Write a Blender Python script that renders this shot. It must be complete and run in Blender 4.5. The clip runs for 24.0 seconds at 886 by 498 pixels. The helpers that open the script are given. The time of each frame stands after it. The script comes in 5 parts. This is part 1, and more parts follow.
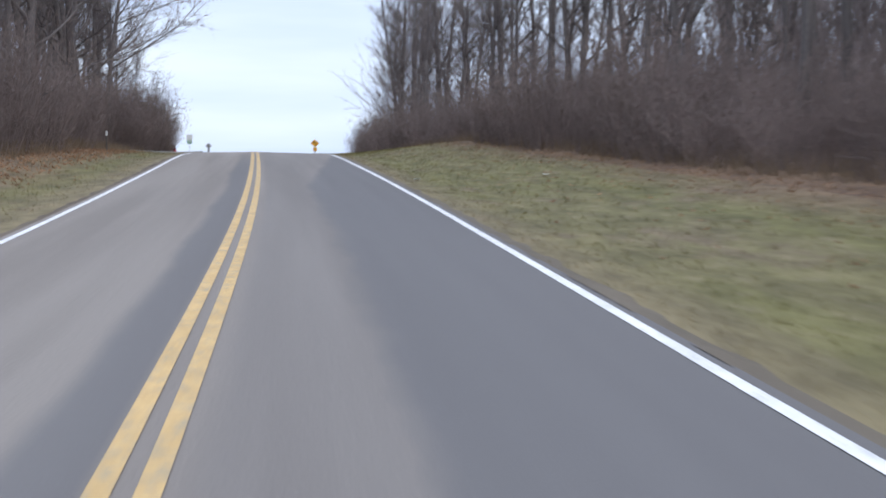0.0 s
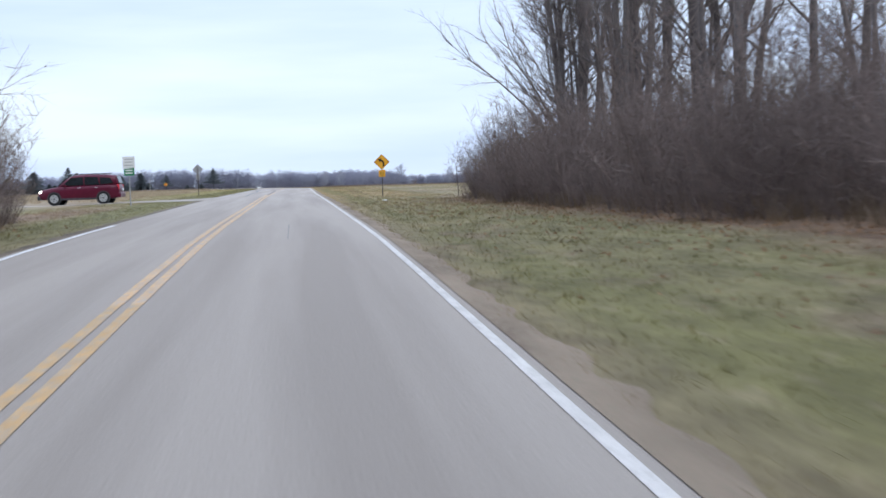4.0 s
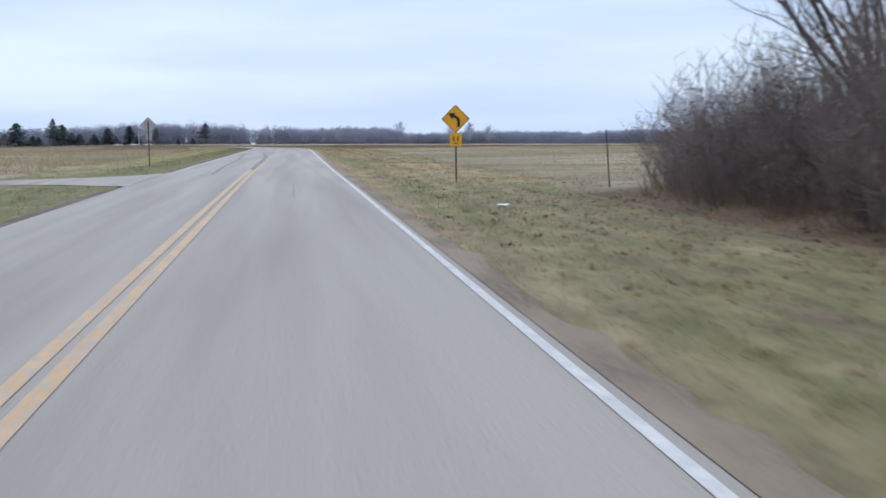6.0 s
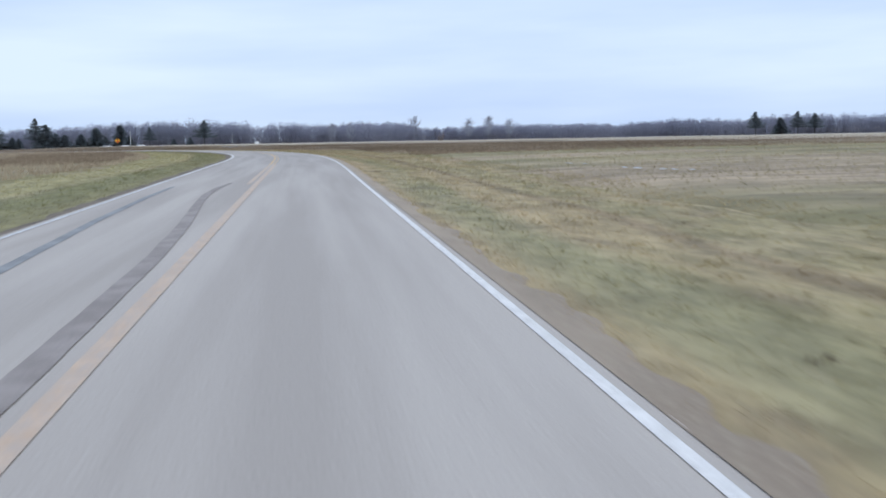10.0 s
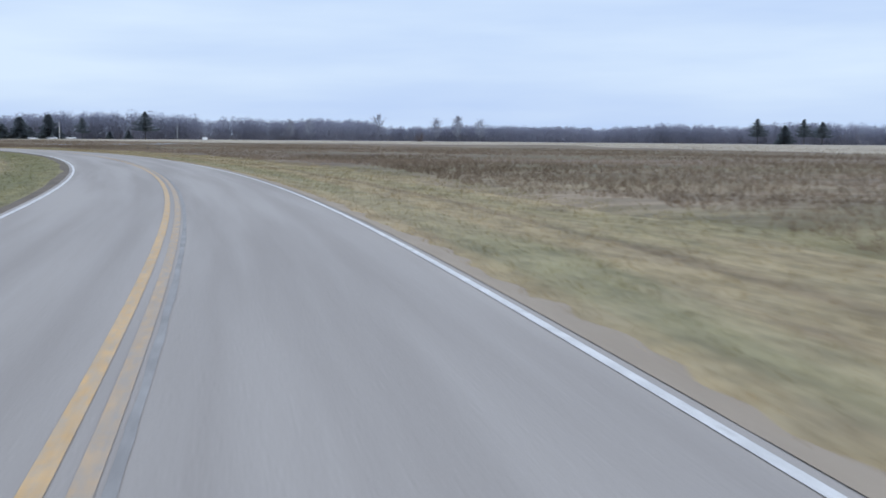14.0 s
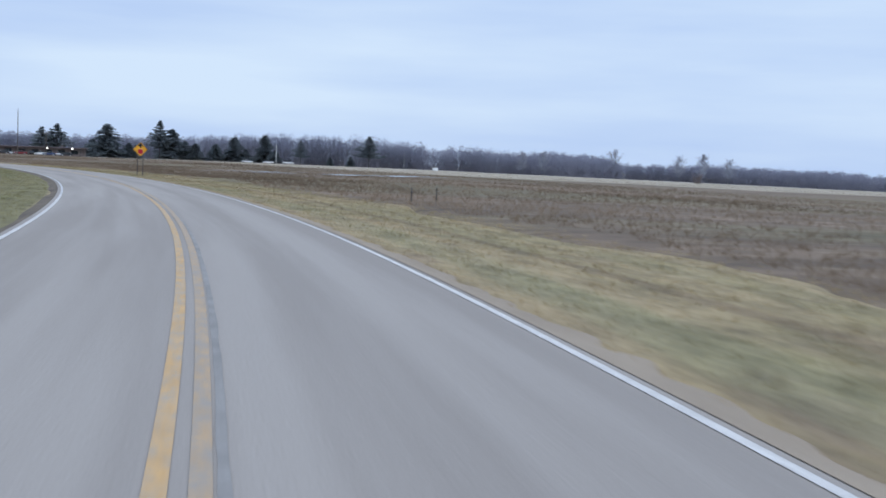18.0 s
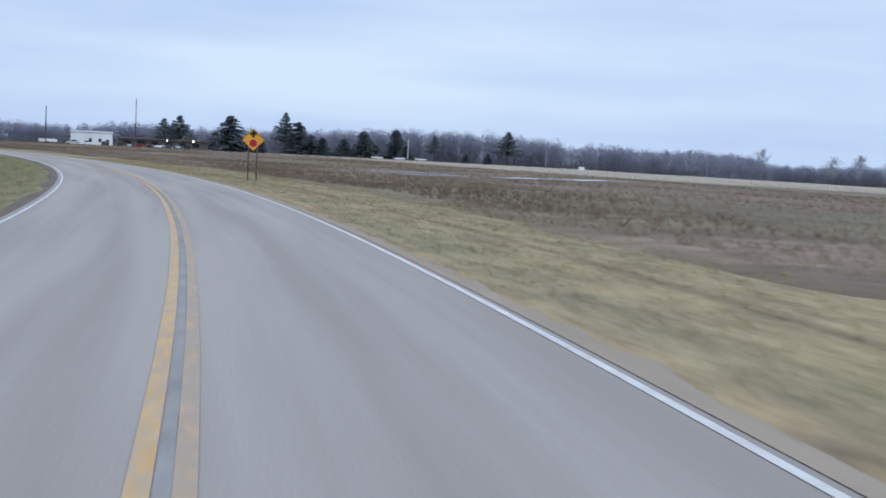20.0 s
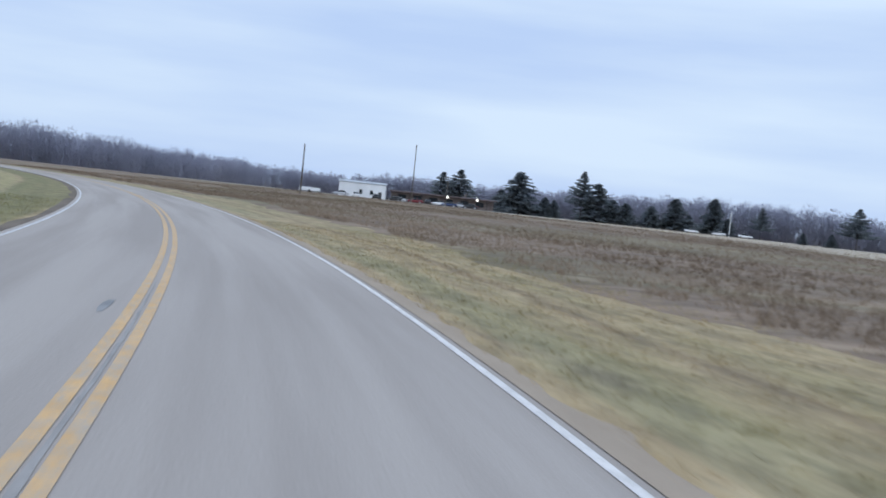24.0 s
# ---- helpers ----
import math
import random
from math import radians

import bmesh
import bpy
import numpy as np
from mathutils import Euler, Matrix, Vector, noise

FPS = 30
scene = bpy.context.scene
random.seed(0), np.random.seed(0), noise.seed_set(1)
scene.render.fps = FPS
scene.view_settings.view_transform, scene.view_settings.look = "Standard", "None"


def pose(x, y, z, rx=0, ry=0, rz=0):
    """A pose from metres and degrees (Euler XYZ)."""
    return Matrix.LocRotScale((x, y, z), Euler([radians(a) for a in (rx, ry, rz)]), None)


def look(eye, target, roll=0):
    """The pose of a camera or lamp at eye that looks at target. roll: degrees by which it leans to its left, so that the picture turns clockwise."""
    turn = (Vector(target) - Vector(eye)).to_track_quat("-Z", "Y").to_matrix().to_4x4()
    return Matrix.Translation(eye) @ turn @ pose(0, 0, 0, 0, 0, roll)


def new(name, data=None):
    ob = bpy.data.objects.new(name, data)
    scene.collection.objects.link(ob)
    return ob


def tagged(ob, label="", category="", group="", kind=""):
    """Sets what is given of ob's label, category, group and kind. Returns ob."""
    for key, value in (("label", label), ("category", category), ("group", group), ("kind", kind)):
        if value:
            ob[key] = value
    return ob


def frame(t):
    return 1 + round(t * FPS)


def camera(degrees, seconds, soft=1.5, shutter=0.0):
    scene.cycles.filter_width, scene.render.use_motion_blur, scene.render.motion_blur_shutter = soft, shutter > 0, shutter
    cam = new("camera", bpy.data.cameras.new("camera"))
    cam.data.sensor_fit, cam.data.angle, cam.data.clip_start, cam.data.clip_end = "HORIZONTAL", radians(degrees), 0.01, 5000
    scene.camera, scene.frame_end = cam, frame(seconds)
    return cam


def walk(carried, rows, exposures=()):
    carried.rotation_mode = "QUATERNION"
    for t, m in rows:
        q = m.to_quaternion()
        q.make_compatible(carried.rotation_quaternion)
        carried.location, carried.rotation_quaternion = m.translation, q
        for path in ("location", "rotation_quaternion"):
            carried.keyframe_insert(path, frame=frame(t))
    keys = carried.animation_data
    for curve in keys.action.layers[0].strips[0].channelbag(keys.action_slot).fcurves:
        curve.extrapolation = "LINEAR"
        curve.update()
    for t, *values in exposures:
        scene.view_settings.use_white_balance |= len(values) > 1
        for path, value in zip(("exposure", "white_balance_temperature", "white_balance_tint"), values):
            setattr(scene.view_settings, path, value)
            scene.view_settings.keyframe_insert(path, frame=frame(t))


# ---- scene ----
# ---- camera and its drive ----
cam = camera(41.54, 24.0, soft=1.6, shutter=0.35)
DRIVE = [  # seconds, x, y, z, heading, tilt, lean
    (0.0, 0.71, 5.53, -2.025, -7.03, -3.35, 0.35),
    (0.5, 1.02, 14.11, -1.628, -4.51, -4.74, 1.01),
    (1.0, 1.11, 22.58, -1.202, -3.01, -4.51, -0.83),
    (1.5, 1.11, 30.72, -0.767, -3.43, -4.19, -2.94),
    (2.0, 0.96, 38.67, -0.340, -3.73, -4.16, -2.28),
    (2.5, 0.77, 46.44, 0.076, -4.02, -4.14, -1.62),
    (3.0, 0.56, 54.14, 0.464, -4.32, -4.11, -0.96),
    (3.5, 0.34, 61.87, 0.751, -4.61, -4.08, -0.30),
    (4.0, 0.08, 69.63, 0.950, -4.84, -3.40, -1.82),
    (4.5, -0.33, 77.39, 1.130, -4.59, -4.15, -2.63),
    (5.0, -0.67, 85.18, 1.304, -4.61, -4.58, -1.94),
    (5.5, -0.96, 92.84, 1.431, -5.30, -5.01, -2.90),
    (6.0, -1.39, 100.86, 1.501, -5.06, -5.44, -0.75),
    (6.5, -1.66, 108.92, 1.546, -5.92, -5.74, -2.50),
    (7.0, -1.96, 117.02, 1.590, -6.08, -6.12, -1.48),
    (7.5, -2.22, 125.21, 1.636, -6.22, -6.19, -2.54),
    (8.0, -2.46, 133.57, 1.678, -4.65, -7.36, -2.34),
    (8.5, -3.08, 142.08, 1.719, -4.70, -6.75, -1.46),
    (9.0, -3.26, 150.69, 1.734, -4.39, -6.34, -1.73),
    (9.5, -3.55, 159.45, 1.757, -4.24, -6.40, -1.17),
    (10.0, -3.97, 168.39, 1.785, -4.59, -5.68, -1.66),
    (10.5, -4.49, 177.43, 1.818, -4.98, -4.38, -1.64),
    (11.0, -4.86, 186.16, 1.845, -5.70, -4.71, -1.80),
    (11.5, -5.22, 194.64, 1.871, -6.41, -5.03, -1.96),
    (12.0, -5.58, 203.16, 1.896, -7.13, -5.35, -2.12),
    (12.5, -5.93, 211.98, 1.923, -7.85, -5.67, -2.28),
    (13.0, -6.41, 221.17, 1.954, -8.10, -5.83, -1.14),
    (13.5, -6.89, 230.50, 1.969, -7.52, -5.50, -1.06),
    (14.0, -7.43, 240.07, 1.960, -6.98, -5.70, -0.14),
    (14.5, -7.99, 249.70, 1.944, -6.50, -5.11, 0.13),
    (15.0, -8.88, 259.15, 1.932, -5.99, -4.34, 0.89),
    (15.5, -9.90, 268.66, 1.915, -4.45, -4.23, 1.92),
    (16.0, -11.28, 278.43, 1.900, -2.52, -4.78, 3.76),
    (16.5, -13.07, 288.28, 1.890, -1.36, -3.95, 2.01),
    (17.0, -14.91, 298.09, 1.871, -1.66, -3.17, 0.35),
    (17.5, -17.16, 307.80, 1.859, 1.30, -4.50, 1.31),
    (18.0, -19.31, 317.50, 1.838, 3.22, -4.18, 2.09),
    (18.5, -21.86, 327.07, 1.823, 4.52, -3.97, 2.41),
    (19.0, -24.53, 336.53, 1.805, 6.04, -4.17, 2.53),
    (19.5, -27.47, 345.86, 1.786, 7.56, -4.37, 2.66),
    (20.0, -30.62, 354.99, 1.769, 9.08, -4.57, 2.78),
    (20.5, -33.93, 363.89, 1.752, 10.60, -4.77, 2.91),
    (21.0, -37.39, 372.58, 1.735, 12.42, -4.14, 3.91),
    (21.5, -41.00, 381.01, 1.719, 14.45, -3.84, 4.28),
    (22.0, -44.74, 389.18, 1.702, 15.89, -3.70, 4.03),
    (22.5, -48.45, 397.16, 1.681, 17.74, -3.91, 4.52),
    (23.0, -52.29, 405.03, 1.658, 18.76, -3.84, 4.35),
    (23.5, -56.40, 412.74, 1.640, 20.08, -3.38, 6.23),
    (24.0, -60.67, 420.39, 1.620, 22.05, -2.44, 6.03),
]
walk(cam, [(t, pose(x, y, z, 0, 0, h) @ pose(0, 0, 0, 90 + p) @ pose(0, 0, 0, 0, 0, r)) for t, x, y, z, h, p, r in DRIVE],
     exposures=[(0.0, 0.26, 6750, 14), (1.5, 0.3, 6750, 14), (4.0, 0.26, 6650, 12), (6.0, 0.05, 6600, 11), (10.0, 0.0, 6500, 10), (14.0, -0.1, 6400, 10), (18.0, -0.17, 6300, 10), (24.0, -0.13, 6350, 10)])

# ---- sky and light: a bright overcast winter day ----
world = bpy.data.worlds.new("overcast")
scene.world = world
world.use_nodes = True
wn, wl = world.node_tree.nodes, world.node_tree.links
sky = wn.new("ShaderNodeTexSky")
sky.sky_type, sky.sun_disc, sky.sun_elevation, sky.sun_rotation = "NISHITA", False, radians(38), radians(200)
coord = wn.new("ShaderNodeTexCoord")
split = wn.new("ShaderNodeSeparateXYZ")
wl.new(coord.outputs["Generated"], split.inputs[0])
stretch = wn.new("ShaderNodeMapping")
stretch.inputs["Scale"].default_value = (1.2, 1.2, 9.0)
wl.new(coord.outputs["Generated"], stretch.inputs[0])
cloud = wn.new("ShaderNodeTexNoise")
cloud.inputs["Scale"].default_value, cloud.inputs["Detail"].default_value = 1.6, 5.0
wl.new(stretch.outputs[0], cloud.inputs["Vector"])
shade = wn.new("ShaderNodeValToRGB")
shade.color_ramp.elements[0].position, shade.color_ramp.elements[1].position = 0.36, 0.66
shade.color_ramp.elements[0].color = (0.56, 0.72, 1.02, 1)
shade.color_ramp.elements[1].color = (0.755, 0.905, 1.09, 1)
wl.new(cloud.outputs["Fac"], shade.inputs[0])
lift = wn.new("ShaderNodeMapRange")  # an overcast sky is brighter overhead
lift.inputs["From Min"].default_value, lift.inputs["From Max"].default_value = 0.17, 0.85
lift.inputs["To Min"].default_value, lift.inputs["To Max"].default_value = 1.0, 1.95
wl.new(split.outputs["Z"], lift.inputs["Value"])
dome = wn.new("ShaderNodeMixRGB")
dome.blend_type, dome.inputs[0].default_value = "MULTIPLY", 1.0
wl.new(shade.outputs[0], dome.inputs[1])
wl.new(lift.outputs[0], dome.inputs[2])
clear = wn.new("ShaderNodeBackground")
clear.inputs["Strength"].default_value = 0.05
wl.new(sky.outputs[0], clear.inputs[0])
over = wn.new("ShaderNodeBackground")
over.inputs["Strength"].default_value = 1.06
wl.new(dome.outputs[0], over.inputs[0])
both = wn.new("ShaderNodeMixShader")
both.inputs[0].default_value = 0.9
wl.new(clear.outputs[0], both.inputs[1])
wl.new(over.outputs[0], both.inputs[2])
wl.new(both.outputs[0], wn["World Output"].inputs[0])
sun = new("sun", bpy.data.lights.new("sun", "SUN"))
sun.data.energy, sun.data.angle, sun.data.color = 0.75, radians(25), (1.0, 0.96, 0.9)
sun.matrix_world = look((60, -90, 100), (0, 0, 0))


# ---- materials ----
def surface(name, low, high, scale=1.0, fine=20.0, rough=0.9, bump=0.3, third=None, stretch=None, uv=False, per=0.0, metal=0.0, soft=0.0):
    """A worn surface: two tones in large patches, a third by finer patches, grain and relief. per: tone change from piece to piece, soft: light let through thin growth."""
    m = bpy.data.materials.new(name)
    m.use_nodes = True
    n, k = m.node_tree.nodes, m.node_tree.links
    bsdf = n["Principled BSDF"]
    bsdf.inputs["Roughness"].default_value, bsdf.inputs["Metallic"].default_value = rough, metal
    bsdf.inputs["Specular IOR Level"].default_value = 0.25
    tc = n.new("ShaderNodeTexCoord")
    mp = n.new("ShaderNodeMapping")
    mp.inputs["Scale"].default_value = stretch or (1, 1, 1)
    k.new(tc.outputs["UV" if uv else "Object"], mp.inputs[0])
    big, small = n.new("ShaderNodeTexNoise"), n.new("ShaderNodeTexNoise")
    big.inputs["Scale"].default_value, big.inputs["Detail"].default_value = scale, 6
    small.inputs["Scale"].default_value, small.inputs["Detail"].default_value = fine, 4
    k.new(mp.outputs[0], big.inputs["Vector"])
    k.new(tc.outputs["UV" if uv else "Object"], small.inputs["Vector"])
    ramp = n.new("ShaderNodeValToRGB")
    ramp.color_ramp.elements[0].position, ramp.color_ramp.elements[1].position = 0.38, 0.62
    ramp.color_ramp.elements[0].color, ramp.color_ramp.elements[1].color = (*low, 1), (*high, 1)
    k.new(big.outputs["Fac"], ramp.inputs[0])
    out = ramp.outputs[0]
    if third:
        r2 = n.new("ShaderNodeValToRGB")
        r2.color_ramp.elements[0].position, r2.color_ramp.elements[1].position = 0.5, 0.64
        k.new(small.outputs["Fac"], r2.inputs[0])
        mix = n.new("ShaderNodeMixRGB")
        mix.inputs[2].default_value = (*third, 1)
        k.new(r2.outputs[0], mix.inputs[0])
        k.new(out, mix.inputs[1])
        out = mix.outputs[0]
    grain = n.new("ShaderNodeMixRGB")
    grain.blend_type, grain.inputs[0].default_value = "OVERLAY", 0.35
    k.new(out, grain.inputs[1])
    k.new(small.outputs["Fac"], grain.inputs[2])
    out = grain.outputs[0]
    if per:
        info, geo = n.new("ShaderNodeObjectInfo"), n.new("ShaderNodeNewGeometry")
        add = n.new("ShaderNodeMath")
        k.new(info.outputs["Random"], add.inputs[0])
        k.new(geo.outputs["Random Per Island"], add.inputs[1])
        mr = n.new("ShaderNodeMapRange")
        mr.inputs["From Max"].default_value = 2.0
        mr.inputs["To Min"].default_value, mr.inputs["To Max"].default_value = 1 - per, 1 + per
        k.new(add.outputs[0], mr.inputs["Value"])
        hsv = n.new("ShaderNodeHueSaturation")
        k.new(mr.outputs[0], hsv.inputs["Value"])
        k.new(out, hsv.inputs["Color"])
        out = hsv.outputs[0]
    k.new(out, bsdf.inputs["Base Color"])
    if bump:
        b = n.new("ShaderNodeBump")
        b.inputs["Strength"].default_value, b.inputs["Distance"].default_value = bump, 0.02
        k.new(small.outputs["Fac"], b.inputs["Height"])
        k.new(b.outputs[0], bsdf.inputs["Normal"])
    if soft:
        let_through(m, soft)
    return m


def let_through(m, share):
    """Thin leaves and twigs pass on a share of the light to their other side."""
    n, k = m.node_tree.nodes, m.node_tree.links
    thin, mix = n.new("ShaderNodeBsdfTranslucent"), n.new("ShaderNodeMixShader")
    mix.inputs[0].default_value = share
    k.new(n["Principled BSDF"].inputs["Base Color"].links[0].from_socket, thin.inputs["Color"])
    k.new(n["Principled BSDF"].outputs[0], mix.inputs[1])
    k.new(thin.outputs[0], mix.inputs[2])
    k.new(mix.outputs[0], n["Material Output"].inputs["Surface"])


class Weave:
    """Short names for the nodes of one material."""

    def __init__(self, m):
        self.n, self.k = m.node_tree.nodes, m.node_tree.links
        self.bsdf = self.n["Principled BSDF"]

    def put(self, value, socket):
        if isinstance(value, (int, float)):
            socket.default_value = value
        elif isinstance(value, tuple):
            socket.default_value = (*value, 1)
        else:
            self.k.new(value, socket)

    def calc(self, op, a, b=0.0):
        q = self.n.new("ShaderNodeMath")
        q.operation = op
        self.put(a, q.inputs[0])
        self.put(b, q.inputs[1])
        return q.outputs[0]

    def ease(self, v, a, b, lo=0.0, hi=1.0):
        q = self.n.new("ShaderNodeMapRange")
        q.interpolation_type = "SMOOTHSTEP"
        self.put(v, q.inputs["Value"])
        for socket, x in (("From Min", a), ("From Max", b), ("To Min", lo), ("To Max", hi)):
            q.inputs[socket].default_value = x
        return q.outputs[0]

    def mix(self, f, a, b, kind="MIX"):
        q = self.n.new("ShaderNodeMixRGB")
        q.blend_type = kind
        for v, i in ((f, 0), (a, 1), (b, 2)):
            self.put(v, q.inputs[i])
        return q.outputs[0]

    def place(self, kind):
        tc, sep = self.n.new("ShaderNodeTexCoord"), self.n.new("ShaderNodeSeparateXYZ")
        self.k.new(tc.outputs[kind], sep.inputs[0])
        return tc.outputs[kind], sep.outputs["X"], sep.outputs["Y"]

    def patchy(self, at, scale, detail=5.0, stretch=(1, 1, 1), rough=0.5):
        mp, q = self.n.new("ShaderNodeMapping"), self.n.new("ShaderNodeTexNoise")
        mp.inputs["Scale"].default_value = stretch
        self.k.new(at, mp.inputs[0])
        self.k.new(mp.outputs[0], q.inputs["Vector"])
        q.inputs["Scale"].default_value, q.inputs["Detail"].default_value, q.inputs["Roughness"].default_value = scale, detail, rough
        return q.outputs["Fac"]

    def base(self):
        return self.bsdf.inputs["Base Color"].links[0].from_socket


def roadside_grass(name, blades):
    """Mown grass in runs along the road: tan by the asphalt, green and straw further out, leaves by the woods, brown by the field."""
    m = surface(name, (0.2, 0.2, 0.2), (0.2, 0.2, 0.2), 1.0, 5.0, 0.95, 0.0 if blades else 0.5, uv=True)
    w = Weave(m)
    uv, lat, run = w.place("UV")
    out = w.calc("ABSOLUTE", lat)
    streak = w.patchy(uv, 0.7, 6, (1.0, 0.035, 1))
    patch = w.patchy(uv, 0.22, 6, (1.0, 0.3, 1))
    fine = w.patchy(uv, 4.0, 4, (1.0, 0.35, 1))
    green = w.ease(w.calc("ADD", streak, w.calc("MULTIPLY", w.calc("SUBTRACT", patch, 0.5), 0.9)), 0.40, 0.57)
    lush = w.calc("MULTIPLY", w.ease(lat, -3.0, -3.6), w.calc("MULTIPLY", w.ease(run, 85, 110), w.ease(run, 215, 250, 1, 0)))
    green = w.calc("MAXIMUM", green, w.ease(run, 118, 165, 0.68, 0.0))
    green = w.calc("MAXIMUM", green, w.calc("MULTIPLY", lush, w.ease(patch, 0.3, 0.5, 0.55, 1.0)))
    green = w.calc("MULTIPLY", green, w.ease(w.calc("ADD", out, w.calc("MULTIPLY", fine, 0.8)), 4.1, 5.3, 0.1, 1.0))
    tan = w.mix(w.ease(run, 85, 150), (0.192, 0.152, 0.086), (0.325, 0.24, 0.132))
    leafy = w.mix(w.ease(run, 85, 150), (0.15, 0.134, 0.054), (0.216, 0.183, 0.089))
    green = w.calc("MULTIPLY", green, w.ease(run, 205, 270, 1.0, 0.88))
    colour = w.mix(green, tan, leafy)
    colour = w.mix(w.ease(fine, 0.5, 0.72, 0.0, 0.55), colour, (0.17, 0.135, 0.082))
    worn = w.patchy(uv, 0.55, 7, (1.0, 0.4, 1), 0.6)
    colour = w.mix(w.ease(worn, 0.54, 0.68, 0.0, 0.7), colour, (0.185, 0.132, 0.088))
    colour = w.mix(w.calc("MULTIPLY", w.ease(worn, 0.47, 0.33, 0.0, 0.6), w.ease(run, 60, 140)), colour, (0.34, 0.27, 0.165))
    litter = w.calc("MULTIPLY", w.ease(run, 118, 138, 1, 0), w.ease(w.calc("ADD", w.calc("ADD", out, w.ease(lat, -3.0, -3.5, 0.0, 2.6)), w.calc("MULTIPLY", patch, 6)), 10.2, 13.6, 0.0, 0.9))
    colour = w.mix(litter, colour, (0.188, 0.12, 0.076))
    soil = w.calc("MULTIPLY", w.ease(run, 238, 280), w.calc("MULTIPLY", w.ease(w.calc("ADD", lat, w.calc("MULTIPLY", streak, 4)), 12.6, 14.2), 0.7))
    colour = w.mix(soil, colour, (0.175, 0.135, 0.086))
    drift = w.calc("ADD", lat, w.calc("MULTIPLY", w.calc("SUBTRACT", streak, 0.5), 1.6))
    bend = w.ease(run, 140, 185)
    strip_of = w.calc("MULTIPLY", w.ease(drift, 4.15, 4.5), w.ease(drift, 5.3, 5.7, 1, 0))
    colour = w.mix(w.calc("MULTIPLY", w.calc("MULTIPLY", strip_of, bend), 0.5), colour, (0.238, 0.206, 0.114))
    colour = w.mix(w.calc("MULTIPLY", w.calc("MULTIPLY", w.ease(drift, 5.5, 6.0), w.ease(drift, 9.6, 11.0, 1, 0)), w.calc("MULTIPLY", bend, 0.5)), colour, (0.27, 0.208, 0.11))
    rut = w.calc("MULTIPLY", w.ease(drift, 6.6, 6.9), w.ease(drift, 7.0, 7.35, 1, 0))
    colour = w.mix(w.calc("MULTIPLY", w.calc("MULTIPLY", rut, bend), 0.55), colour, (0.155, 0.105, 0.062))
    inner = w.calc("MULTIPLY", w.ease(drift, -6.6, -5.8), w.ease(drift, -3.6, -3.3, 1, 0))
    colour = w.mix(w.calc("MULTIPLY", inner, w.ease(run, 84, 110, 0.0, 0.75)), colour, (0.142, 0.132, 0.054))
    colour = w.mix(w.calc("MULTIPLY", w.ease(drift, -6.2, -7.0), bend), colour, w.mix(patch, (0.3, 0.245, 0.125), (0.235, 0.205, 0.092)))
    rough_edge = w.calc("MULTIPLY", w.ease(w.calc("ADD", out, w.calc("ADD", w.calc("MULTIPLY", streak, 3.0), w.calc("MULTIPLY", w.calc("SUBTRACT", patch, 0.5), 5.0))), 10.2, 13.4), w.calc("MULTIPLY", w.ease(run, 112, 140), w.ease(run, 195, 240, 1, 0)))
    colour = w.mix(rough_edge, colour, w.mix(patch, (0.172, 0.153, 0.07), (0.268, 0.206, 0.119)))
    clod = w.patchy(uv, 1.5, 8, (1.0, 0.3, 1), 0.7)
    colour = w.mix(1.0, colour, w.ease(clod, 0.32, 0.68, 0.66, 1.14), "MULTIPLY")
    colour = w.mix(0.4, colour, fine, "OVERLAY")
    if blades:
        geo, hsv = w.n.new("ShaderNodeNewGeometry"), w.n.new("ShaderNodeHueSaturation")
        w.put(w.ease(geo.outputs["Random Per Island"], 0, 1, 1.2, 1.5), hsv.inputs["Value"])
        w.put(colour, hsv.inputs["Color"])
        colour = hsv.outputs[0]
    w.k.new(colour, w.bsdf.inputs["Base Color"])
    if blades:
        let_through(m, 0.5)
    return m


def worn_paint(name, colour, under, wear=0.5):
    m = surface(name, colour, tuple(c * 0.85 for c in colour), 3.0, 30.0, 0.8, 0.1)
    n, k = m.node_tree.nodes, m.node_tree.links
    old = n["Principled BSDF"].inputs["Base Color"].links[0].from_socket
    tc, ns, rp, mx = n.new("ShaderNodeTexCoord"), n.new("ShaderNodeTexNoise"), n.new("ShaderNodeValToRGB"), n.new("ShaderNodeMixRGB")
    ns.inputs["Scale"].default_value, ns.inputs["Detail"].default_value, ns.inputs["Roughness"].default_value = 11.0, 8, 0.6
    rp.color_ramp.elements[0].position, rp.color_ramp.elements[1].position = wear - 0.1, wear + 0.1
    rp.color_ramp.elements[0].color, rp.color_ramp.elements[1].color = (1, 1, 1, 1), (0, 0, 0, 1)
    mx.inputs[2].default_value = (*under, 1)
    k.new(tc.outputs["Object"], ns.inputs["Vector"])
    k.new(ns.outputs["Fac"], rp.inputs[0])
    k.new(rp.outputs[0], mx.inputs[0])
    k.new(old, mx.inputs[1])
    k.new(mx.outputs[0], n["Principled BSDF"].inputs["Base Color"])
    return m


